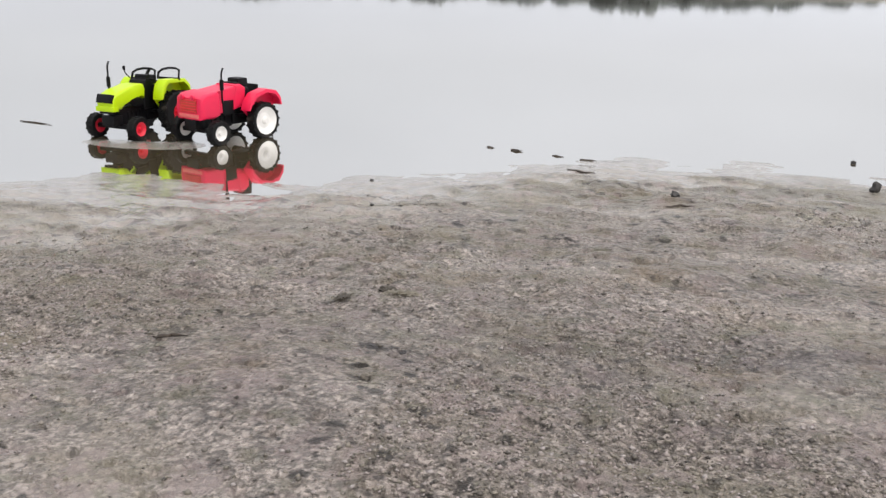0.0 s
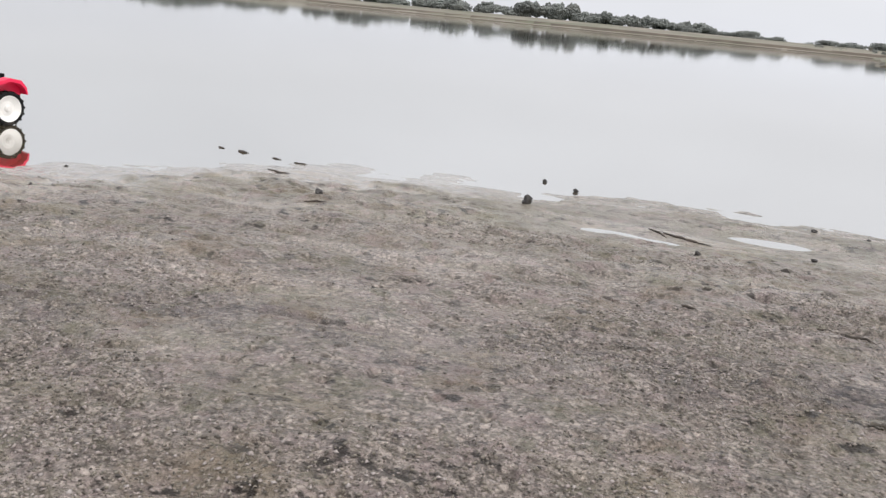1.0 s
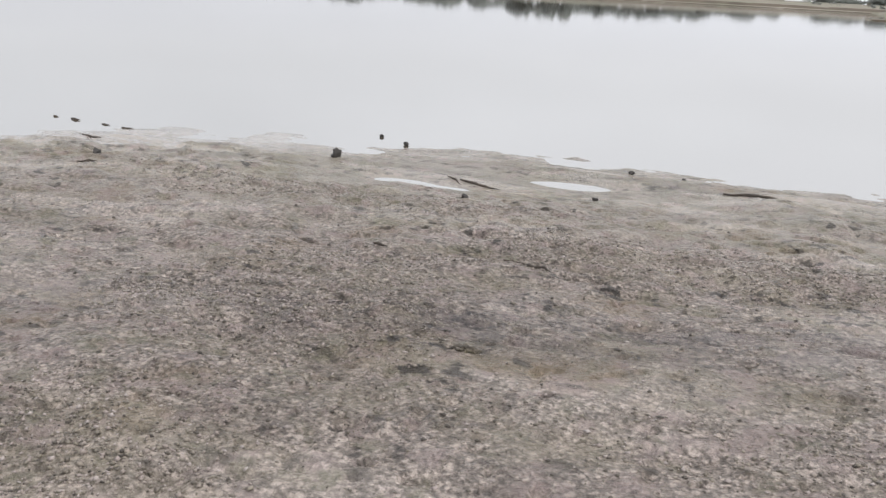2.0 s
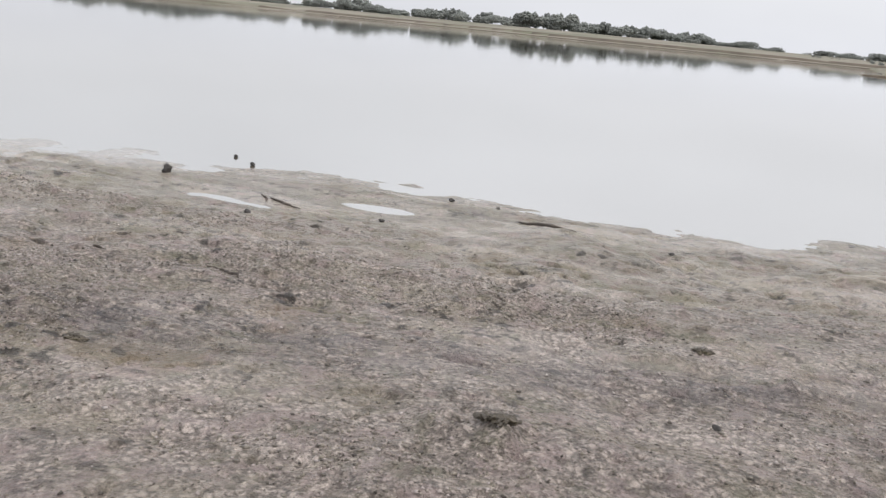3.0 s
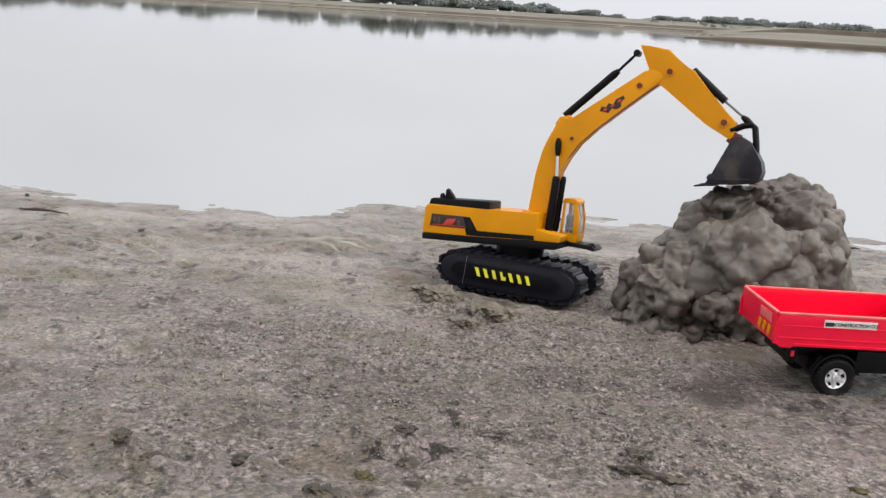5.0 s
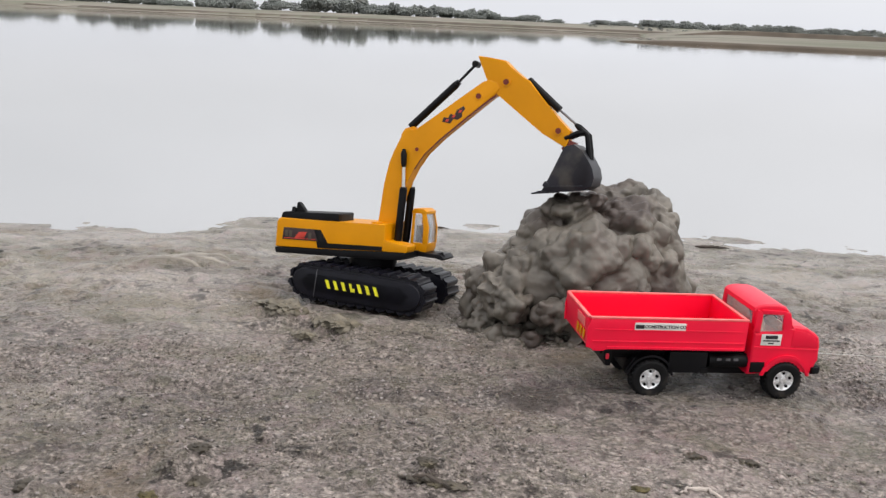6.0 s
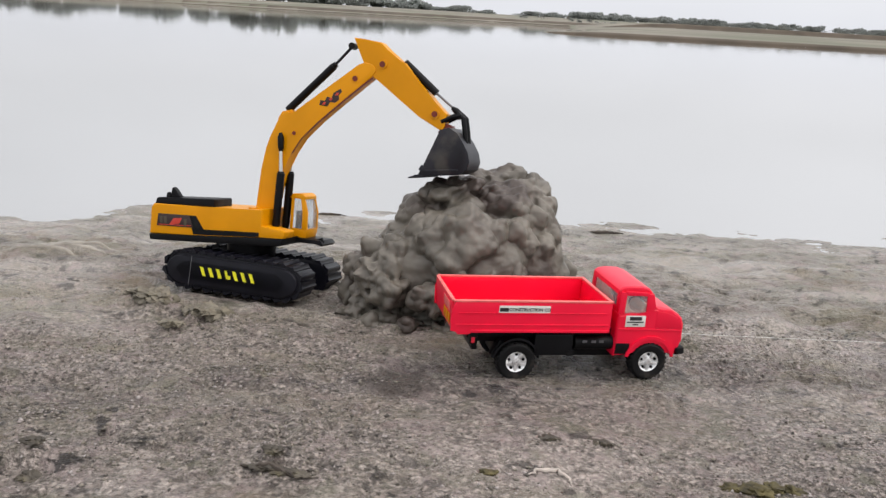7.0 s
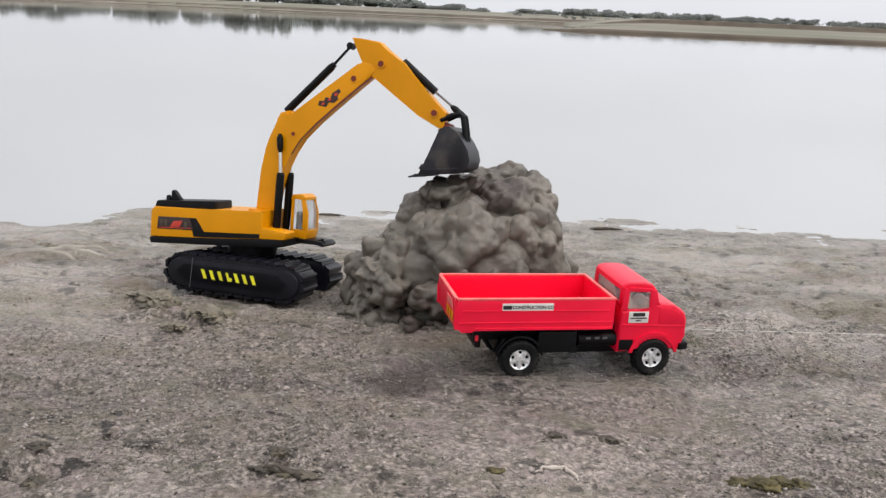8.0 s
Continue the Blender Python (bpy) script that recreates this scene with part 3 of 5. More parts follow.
def build_truck(m):
    t = empty("toy_truck", m, "red plastic toy tipper truck with chrome wheels on the mud", "toy truck")
    W = 36.5
    side = [(-57, 70), (79, 70), (79, 43.5), (-42, 43.5), (-44, 41.5), (-53, 41.5), (-55, 44.5), (-59, 44.5), (-59.5, 60), (-58.5, 62)]
    for s in (-1, 1):
        y0, y1 = sorted((s * W, s * (W - 2.2)))
        part("bed_side", prism(side, y0, y1, 0.5), red, t)
        part("side_fold", box((132, 1.2, 1.4), (11, s * (W + 0.1), 50), 0.5), red, t)
        part("side_fold", box((128, 0.9, 1.0), (11, s * (W + 0.1), 60.2), 0.4), red, t)
        part("bed_skirt", box((120, 1.6, 2.4), (18, s * (W + 0.3), 44.6), 0.8), red, t)
        part("bed_rim", box((137.5, 3.0, 1.6), (11, s * (W - 1.1), 70.3), 0.6), red_worn, t, "rubbed pale top edge of the bed")
    part("tailgate", box((2.2, 2 * W - 4.6, 25), (-57.2, 0, 57), 0.5, (0, -4, 0)), red, t)
    part("tailgate_rim", box((3.0, 2 * W - 5, 1.6), (-57.8, 0, 70.3), 0.6), red_worn, t)
    part("headboard", box((2.2, 2 * W - 4.6, 26), (77.8, 0, 57), 0.5), red, t)
    part("headboard_rim", box((3.0, 2 * W - 5, 1.6), (77.8, 0, 70.3), 0.6), red_worn, t)
    part("bed_floor", box((133, 2 * W - 4.6, 2), (10.5, 0, 45), 0.3), red, t)
    part("tailgate_panel", box((0.5, 22, 8), (-59.2, -16, 63), 0.1, (0, -4, 0)), red_worn, t, "faded pink sticker on the tailgate")
    for i in range(3):
        part("tailgate_stripe", box((0.5, 5, 9), (-58.6, -24 + 9 * i, 52), 0.1, (18, -4, 0)), yellow, t, "orange stripe on the tailgate")
    # cab and bonnet
    arch = arc(119, 16.4, 19.8, 163, 17, 14)
    shell = [(86, 21), (86, 59.5), (120, 59.5), (120, 66)] + [(127, 65.2), (135, 62.8), (142, 59.4), (146, 55.5), (148, 48), (147.5, 36), (145.5, 25), (142, 22)] + [(p[0], p[1]) for p in arch[::-1]]
    part("cab_shell", prism(shell, -33.5, 33.5, 4.6, seg=5), red, t)
    for s in (-1, 1):
        y0, y1 = sorted((s * 33.0, s * 35.2))
        part("fender_flare", prism(arc(119, 16.4, 20.0, 168, 12, 18) + arc(119, 16.4, 23.0, 12, 168, 18), y0, y1, 0.7), red, t)
        y0, y1 = sorted((s * 33.2, s * 31.0))
        part("door_post", prism([(86, 59), (92, 59), (92.5, 77), (87, 79)], y0, y1, 0.5), red, t)
        part("windscreen_post", prism([(112, 59), (120, 59), (120, 66), (117, 77), (111, 77)], y0, y1, 0.5), red, t)
        part("window_head", prism([(91.5, 75.4), (113, 75), (113, 78), (91.5, 79)], y0, y1, 0.4), red, t)
        part("side_window", box((21.5, 0.6, 17), (102, s * 31.6, 67.5), 0.1), glass, t, "clear plastic side window")
        part("belt_line", box((58, 1.6, 1.8), (117, s * 33.3, 45.2), 0.7, (0, 1.5, 0)), red, t)
        part("bonnet_side", prism([(121, 47), (146, 46.2), (145, 52), (139, 57.5), (130, 61), (121.5, 62)], min(s * 32.9, s * 33.9), max(s * 32.9, s * 33.9), 0.4), red, t)
        part("step_recess", box((12.5, 0.8, 9.5), (93.6, s * 33.5, 28), 0.2), black, t, "black step grille under the door")
    part("roof", prism([(85.5, 76.0), (86, 79.6), (88.5, 82.2), (94.5, 83.4), (106.5, 83.2), (113.5, 81.2), (118, 76.0)], -31.4, 31.4, 4.6, seg=5), red, t)
    part("rear_wall", box((1.8, 63, 6), (87.4, 0, 61.5), 0.4), red, t)
    part("rear_window", box((0.8, 52, 14), (87.4, 0, 70.8), 0.1), glass, t)
    for s in (-1, 1):
        part("rear_post", box((1.8, 6, 20), (87.4, s * 28.5, 68.5), 0.4), red, t)
    part("windscreen", box((0.7, 60, 12.5), (118.2, 0, 71), 0.1, (0, -16, 0)), glass, t)
    part("seat_bench", prism([(88.5, 54), (108, 54), (108, 60), (97, 61), (94, 76), (88.5, 76)], -29, 29, 1.2), cab_cream, t, "cream plastic seat inside the cab")
    part("dashboard", prism([(109, 56), (117, 56), (117, 64), (112, 66.5), (109, 63)], -29, 29, 0.8), cab_cream, t, "cream plastic dashboard")
    part("steering_wheel", spun([(6, -0.6), (6.8, 0), (6, 0.6), (5.4, 0)], (110, -14, 62), 20), black, t)
    part("grille", box((1.0, 40, 14), (148, 0, 42), 0.3), black, t)
    part("bumper", prism([(144, 22), (150.5, 22.5), (152, 26), (150.5, 29.5), (144, 30)], -33, 33, 1.2), black, t, "black front bumper")
    for s in (-1, 1):
        part("bumper_end", box((9, 3.2, 6), (147, s * 33, 26), 1.0, (0, 0, -18 * s)), black, t)
    part("bonnet_edge", box((1.2, 62, 2.2), (147.8, 0, 50), 0.5), red_worn, t)
    # chassis
    part("chassis", box((132, 46, 9), (24, 0, 38.5), 1.0), black, t)
    for s in (-1, 1):
        part("frame_rail", box((174, 4, 8), (50, s * 14, 32), 0.6), black, t)
        part("tool_box", box((34, 16, 19), (32, s * 25, 31), 1.4), black, t)
        part("fuel_tank", tube((52, s * 25, 31), (86, s * 25, 31), 6.2, sides=20), black, t)
        part("mudguard", prism(arc(0, 16.4, 19.0, 172, 8, 16) + arc(0, 16.4, 20.6, 8, 172, 16), min(s * 33, s * 20), max(s * 33, s * 20), 0.3), black, t)
        part("mud_flap", prism([(-22, 22), (-20.5, 22), (-13, 34), (-15, 34)], min(s * 31, s * 25), max(s * 31, s * 25), 0.2), black, t)
        part("tail_lamp", box((3, 7, 5), (-37.5, s * 26, 34), 0.5), hub_red, t, "red tail lamp")
        part("bracket", box((6, 1.5, 5), (47, s * 33, 24), 0.4), black, t)
        for bx in (60, 68, 75):
            part("tank_strap", box((4.2, 0.8, 2.2), (bx, s * 31.2, 33.5), 0.3), dull_steel, t, "scuffed silver strap on the tank")
    # blocks added to fill out the black underbody and deepen the shade beneath
    part("gearbox", box((96, 34, 18), (60, 0, 24), 2.0), black, t)
    part("axle_housing", box((26, 50, 14), (0, 0, 18), 3.0), black, t)
    part("rear_bar", box((7, 58, 11), (-37, 0, 36), 0.8), black, t)
    part("hanging_bar", box((5, 50, 8), (-35, 0, 28), 0.8), black, t)
    for x in (0, 119):
        part("axle", tube((x, -28, 16.4), (x, 28, 16.4), 2.4, sides=12), black, t)
        for s in (-1, 1):
            road_wheel(t, x, s * 29.5, 16.4, s)
    # stickers
    part("side_sticker", box((44, 0.5, 6.8), (2.4, -W - 0.15, 63.4), 0.1), sticker, t, "white sticker with black lettering")
    part("name_bar", box((7.4, 0.4, 3.2), (-15.3, -W - 0.45, 63.4), 0.05), ink, t)
    letters("CONSTRUCTION CO", 0.0037, pose(0.0067, (-W - 0.5) * MM, 0.0634, 90, 0, 0), ink, t)
    part("door_sticker", box((18, 0.5, 10), (102.5, -33.75, 53), 0.1), sticker, t, "white door sticker with black print")
    part("name_bar", box((11, 0.4, 3.2), (102.5, -34.05, 55.4), 0.05), ink, t)
    for i, w_ in enumerate((15, 5)):
        part("print_bar", box((w_, 0.4, 1.1), (102.5, -34.05, 52.2 - 2.2 * i), 0.05), ink, t)
    return t


TRUCK = pose(1.6601, 0.9332, 0.0272, 0, 1.14, 10.5) @ Matrix.Diagonal((0.975, 0.975, 0.975, 1))
truck = build_truck(TRUCK)

# ---- toy excavator ----


def build_excavator(m):
    e = empty("toy_excavator", m, "yellow toy excavator on black tracks, its bucket on the heap", "toy excavator")
    TX, TZ = -8.5, 37.5
    rng = random.Random(5)

    def run(inset, k=12):
        a, b = 24 - inset, 19.5 - inset
        pts = [(TX + 55 + a * math.sin(math.pi * i / k), TZ + b * math.cos(math.pi * i / k)) for i in range(k + 1)]
        pts += [(TX - 55 - a * math.sin(math.pi * i / k), TZ - b * math.cos(math.pi * i / k)) for i in range(k + 1)]
        return pts

    loop = [Vector((x, 0, z)) for x, z in run(1.0, 16)]
    total = sum((loop[(i + 1) % len(loop)] - p).length for i, p in enumerate(loop))
    pads = 31

    def along(s):
        for i, p in enumerate(loop):
            q = loop[(i + 1) % len(loop)]
            d = (q - p).length
            if s <= d:
                return p.lerp(q, s / d), (q - p).normalized()
            s -= d
        return loop[0], Vector((1, 0, 0))

    pad = finish(prism([(-4.9, -1.6), (4.9, -1.6), (5.1, 0.2), (3.0, 0.7), (2.3, 2.3), (0.5, 2.6), (-0.6, 0.9), (-5.1, 0.3)], -17.5, 17.5, 0.4, seg=1), "track_pad", track_black)
    for s in (-1, 1):
        belt = part("track", prism(run(2.2), s * 33 - 16, s * 33 + 16, 0.6), track_black, e, "black toothed crawler track")
        for i in range(pads):
            p, d = along(total * i / pads)
            ob = new("track_pad", pad)
            ob.parent = belt
            ob.matrix_local = pose((p.x + rng.uniform(-0.4, 0.4)) * MM, (s * 33 + rng.uniform(-0.5, 0.5)) * MM, (p.z + rng.uniform(-0.5, 0.5)) * MM, rng.uniform(-1.5, 1.5), math.degrees(math.atan2(-d.z, d.x)) + rng.uniform(-5, 5), 0)
        part("track_cover", prism(run(4.6), s * 50 - 2.0, s * 50 + 1.6, 1.8, seg=3), track_black, e)
        part("cover_panel", prism([(TX - 56, TZ + 9), (TX + 50, TZ + 9), (TX + 62, TZ), (TX + 52, TZ - 10), (TX - 56, TZ - 10), (TX - 64, TZ)], min(s * 51.2, s * 52.0), max(s * 51.2, s * 52.0), 0.35), track_black, e)
        y0, y1 = sorted((s * 52.1, s * 52.4))
        for i in range(7):
            x = -44 + 9.3 * i
            shape = [(x, 42.5), (x + 3.9, 42.3), (x + 7.6, 33.2), (x + 3.7, 33.4)]
            if i == 3:
                shape = [(x + 0.5, 42), (x + 3.4, 42), (x + 4.6, 37.4), (x + 8.0, 37.2), (x + 8.0, 33.4), (x + 3.2, 33.4)]
            part("hazard_stripe", prism(shape, y0, y1, 0), hazard, e, "yellow hazard stripe")
        part("cover_seam", box((0.6, 0.5, 31), (-55, s * 52.1, TZ), 0.1, (0, 4, 0)), dull_steel, e, "pale moulded seam")
    part("undercarriage", box((70, 40, 20), (TX, 0, 40), 3), black, e)
    part("cross_beam", box((34, 70, 12), (TX, 0, 42), 3), black, e)
    part("turntable", tube((-14, 0, 48), (-14, 0, 70), 24, 27, 32), black, e)
    # upper body
    part("skirt", prism([(-118.5, 66.5), (-117, 60.5), (-60, 64.5), (33, 71.5), (37, 74), (37, 79.8), (-40, 73.4)], -33.8, 33.8, 0.9), black, e)
    part("cab_platform", prism([(18, 73.5), (60, 75), (66, 72.5), (68, 75), (64, 78.5), (18, 79)], 0, 33.8, 0.9), black, e)
    part("house", prism([(-118.7, 67), (-118.7, 95), (-115.5, 99.6), (-62, 102), (-4, 105.5), (12, 107), (12.5, 78), (-40, 73)], -32.8, 32.8, 2.2, seg=3), yellow, e)
    part("front_deck", prism([(11.5, 78), (37, 79.6), (38.8, 82), (39, 86.4), (37, 87.8), (11.5, 90)], -32.8, -9, 1.2), yellow, e)
    part("trim_band", prism([(-72, 91.5), (-64, 91.8), (-54, 78.5), (10, 83), (10, 78.4), (-56, 72.6), (-66, 72.2)], -33.3, -32.7, 0.1), black, e)
    part("side_decal", prism([(-110, 76.5), (-109, 89.5), (-72, 91.5), (-66, 79)], -33.4, -32.7, 0.1), decal_dark, e, "dark decal with a red emblem")
    part("emblem", prism([(-95, 79), (-90, 86.5), (-80, 87.5), (-83, 81)], -33.7, -33.3, 0.05), decal_red, e)
    for x in (-105, -100, -76):
        part("decal_slot", box((3.4, 0.3, 7), (x, -33.5, 83.5), 0.05, (0, -3, 0)), bank_earth, e)
    part("decal_line", prism([(-108, 77.6), (-108, 78.4), (-69, 81), (-69, 80.2)], -33.6, -33.3, 0.02), decal_red, e)
    part("engine_cover", prism([(-115.5, 98), (-113.6, 105.4), (-111, 106.6), (-46, 111.6), (-44.5, 110.6), (-44, 102)], -31, 6, 1.4), black, e, "black engine cover")
    part("exhaust", bent([(-102, -25, 104), (-102.3, -25, 110), (-103, -25, 112.5)], [2.8, 3.0, 1.8], 10), black, e)
    part("air_scoop", prism([(-98.5, 104), (-98, 117), (-96.6, 118.6), (-94.6, 117.6), (-86.5, 108.5), (-86, 105)], -28, -21, 0.9), black, e)
    part("filler_cap", tube((-4, -20, 104), (-4, -20, 107.2), 6, sides=16), yellow, e)
    # boom, stick, bucket
    boom = [(-10, 88), (-8, 105), (-5, 148), (-1, 171), (3.2, 184), (12, 205), (18, 209.5), (25, 206.5), (57, 233), (94, 262.5), (101, 265.5), (110, 263), (113.5, 257.5), (109.5, 251), (101, 244), (77, 222.5), (54.5, 201.7), (37, 184.2), (28.2, 167.7), (21.5, 152), (14, 128), (11, 88)]
    part("boom", prism(boom, -8.5, 8.5, 0.9), yellow, e)
    low = [(109.5, 250.6), (101, 243.6), (77, 222.1), (54.5, 201.3), (37, 183.8), (28.2, 167.3), (28.7, 166.8), (37.6, 183.1), (55, 200.5), (77.6, 221.2), (101.8, 242.6), (110.4, 249.6)]
    part("boom_underside", prism(low, -8.4, -6.2, 0.2), pin_red, e, "brown underside plate of the boom")
    part("boom_shoulder", prism([(10, 196), (8, 202), (12, 209), (22, 212), (27, 208), (22, 200)], -5, 5, 1.0), yellow, e)
    stick = [(86.7, 289), (97, 288.4), (116.5, 286), (124, 278), (137.5, 270), (143.6, 267.5), (160, 250), (179, 231), (191, 221), (190, 209), (187, 204), (162.6, 216), (138, 233), (115, 249), (103, 257), (92, 279)]
    part("stick", prism(stick, -7.6, 7.6, 0.9), yellow, e)
    for s in (-1, 1):
        for x, z, r_ in ((92, 248.3, 2.8), (119.8, 264.5, 3.0), (179, 220, 3.0), (29.5, 188, 2.0)):
            collar = part("pin_collar", tube((x, s * 7.6, z), (x, s * 8.9, z), r_ + 1.6, sides=18), yellow, e)
            part("pin", tube((x, s * 8.2, z), (x, s * 9.6, z), r_, sides=14), pin_red, collar, "dark red pivot pin")
        y0, y1 = sorted((s * 8.4, s * 8.9))
        part("boom_decal", prism([(55, 219), (56, 224), (61, 223.5), (63, 228), (68, 227), (70, 232.5), (77, 237), (79, 234.5), (75.5, 230), (76.5, 226), (72, 222.5), (67, 223), (64, 218), (60, 218.5)], y0, y1, 0.05), decal_dark, e, "small dark decal on the boom")
        y0, y1 = sorted((s * 8.8, s * 9.1))
        for bx, bz in ((60, 220.5), (67, 225.5), (73.5, 231)):
            part("boom_emblem", prism([(bx - 1.8, bz - 1.2), (bx - 0.6, bz + 1.6), (bx + 2.4, bz + 1.9), (bx + 1.4, bz - 0.8)], y0, y1, 0.03), decal_red, e)
    for y in (-12.5, 10.5):
        cyl = part("lift_cylinder", bent([(18, y, 84), (18.6, y, 91), (19.8, y, 145), (19.8, y, 147)], [3.2, 4.2, 4.2, 3.6], 14), black, e, "black hydraulic cylinder")
        part("lift_rod", tube((19.8, y, 143), (17.0, y, 181), 1.9, sides=12), silver, cyl, "chrome rod")
        part("rod_eye", bent([(18.0, y, 168), (17.6, y, 172), (16.6, y, 182), (16.2, y, 187)], [2.0, 3.1, 3.4, 1.6], 12), black, cyl)
    c = part("boom_cylinder", tube((16.5, 0, 211), (64, 0, 259.5), 4.0, sides=14), black, e, "black hydraulic cylinder")
    part("rod", tube((64, 0, 259.5), (83, 0, 281), 1.5, sides=10), track_black, c)
    part("rod_eye", tube((83.5, -5, 281), (83.5, 5, 281), 3.4, sides=14), black, c)
    part("rod_seal", tube((61, 0, 256.5), (66.5, 0, 262), 3.2, sides=12), black, c)
    c = part("stick_cylinder", tube((141, 0, 268.6), (176.3, 0, 241), 3.8, sides=14), black, e, "black hydraulic cylinder")
    part("rod", tube((176, 0, 241.2), (199.3, 0, 224.7), 1.2, sides=10), dull_steel, c)
    part("rod_eye", bent([(194, 0, 228), (198, 0, 225.4), (203, 0, 222)], [2.0, 3.4, 3.0], 10), black, c)
    for s in (-1, 1):
        part("link_arm", bent([(186, s * 6, 213), (197, s * 6, 219), (206, s * 6, 221)], 2.6, 8), black, e)
        part("bucket_link", bent([(201, s * 5, 223), (208, s * 5, 218), (211, s * 5, 204), (212.5, s * 5, 194)], 2.8, 8), black, e)
    part("stick_knuckle", prism([(183, 203), (190, 212), (197, 210), (200, 200), (192, 196)], -6, 6, 0.8), pin_red, e, "rust brown knuckle at the stick's end")
    back = [(190, 205), (199, 208), (208, 203), (214, 195), (220, 186), (222.5, 177), (221, 169), (214, 164), (196, 161), (178, 159), (168, 157.5)]
    shell = bmesh.new()
    n_out = len(back)
    grid = []
    for y in (-22, 22):
        row = []
        for i, (x, z) in enumerate(back):
            q = Vector((back[min(i + 1, n_out - 1)][0] - back[max(i - 1, 0)][0], 0, back[min(i + 1, n_out - 1)][1] - back[max(i - 1, 0)][1])).normalized()
            nrm = Vector((q.z, 0, -q.x)) * 1.6
            row.append((shell.verts.new((x * MM, y * MM, z * MM)), shell.verts.new(((x + nrm.x) * MM, y * MM, (z + nrm.z) * MM))))
        grid.append(row)
    for i in range(n_out - 1):
        (a, a2), (b, b2) = grid[0][i], grid[0][i + 1]
        (c_, c2), (d_, d2) = grid[1][i], grid[1][i + 1]
        for quad in ((a, b, d_, c_), (a2, c2, d2, b2), (a, a2, b2, b), (c_, d_, d2, c2)):
            shell.faces.new(quad)
    for k in (0, n_out - 1):
        (a, a2), (c_, c2) = grid[0][k], grid[1][k]
        shell.faces.new((a, c_, c2, a2))
    bucket = part("bucket", shell, bucket_black, e, "black digging bucket smeared with mud")
    cheek = [(188, 199), (190, 205), (199, 208), (208, 203), (214, 195), (220, 186), (222.5, 177), (221, 169), (214, 164), (196, 161), (178, 159), (172, 160), (176, 168)]
    for s in (-1, 1):
        y0, y1 = sorted((s * 23, s * 21))
        part("cheek_plate", prism(cheek, y0, y1, 0.5), bucket_black, bucket)
        y0, y1 = sorted((s * 23.5, s * 22.5))
        part("cheek_rib", prism([(177, 163.5), (178, 165), (212, 169), (212, 167.2)], y0, y1, 0.2), bucket_black, bucket)
        y0, y1 = sorted((s * 24, s * 20))
        part("side_cutter", box((5, 3, 6), (175.5, s * 22, 166), 0.8, (0, 30, 0)), bucket_black, bucket)
    part("cutting_lip", prism([(180, 160.5), (180, 157.8), (167, 156), (165, 157.4), (172, 160)], -22.5, 22.5, 0.4), bucket_black, bucket)
    for i in range(5):
        part("bucket_tooth", prism([(169, 159), (169, 156.2), (162, 154.9), (161, 156)], -21.5 + 9.5 * i, -16.5 + 9.5 * i, 0.4), bucket_black, bucket)
    # cab
    X0, X1, Y0, Y1 = 26, 45, 5, 33
    part("cab_base", prism([(X0, 77.5), (X1 - 1, 77.5), (X1 + 1, 84), (X1 + 1, 88), (X0, 88)], Y0, Y1, 1.0), yellow, e)
    part("cab_roof", prism([(X0 - 1, 121), (X0 + 1, 124.5), (X1 - 8, 125.5), (X1 - 3, 122.5), (X1 - 3, 119.5), (X0 - 1, 119.5)], Y0 - 0.5, Y1 + 0.5, 1.0), yellow, e)
    for y in (Y0 + 1, Y1 - 1):
        part("rear_pillar", prism([(X0, 87), (X0 + 3, 87), (X0 + 3, 120), (X0, 120)], y - 1.2, y + 1.2, 0.4), yellow, e)
        part("front_pillar", prism([(X1 - 5, 87), (X1 + 1, 87), (X1 + 0.5, 106), (X1 - 4, 121), (X1 - 8.5, 121), (X1 - 5, 106)], y - 1.2, y + 1.2, 0.4), yellow, e)
        part("cab_window", box((X1 - X0 - 6, 0.5, 31), ((X0 + X1) / 2 - 1, y, 103.5), 0.1), glass, e, "clear plastic cab window")
    part("front_window", prism([(X1 - 0.8, 88), (X1, 88), (X1 - 0.4, 106), (X1 - 4.6, 120), (X1 - 5.4, 120), (X1 - 1.2, 106)], Y0 + 2, Y1 - 2, 0.1), glass, e)
    part("operator_seat", prism([(30, 86), (40, 86), (40, 92), (35, 93), (33, 106), (30, 106)], 10, 27, 1.0), black, e)
    part("handrail", bent([(57, 6, 77), (64, 6, 80), (66, 6, 76)], 1.6, 8), black, e)
    return e


# it leans a little towards the water, where the mud is softer
EXCAVATOR = Matrix.Translation((1.4133, 1.1353, 0)) @ Matrix.Rotation(radians(-17.5), 4, "Z") @ Matrix.Rotation(radians(-8.3), 4, "X")
excavator = build_excavator(EXCAVATOR)

# ---- toy tractors ----


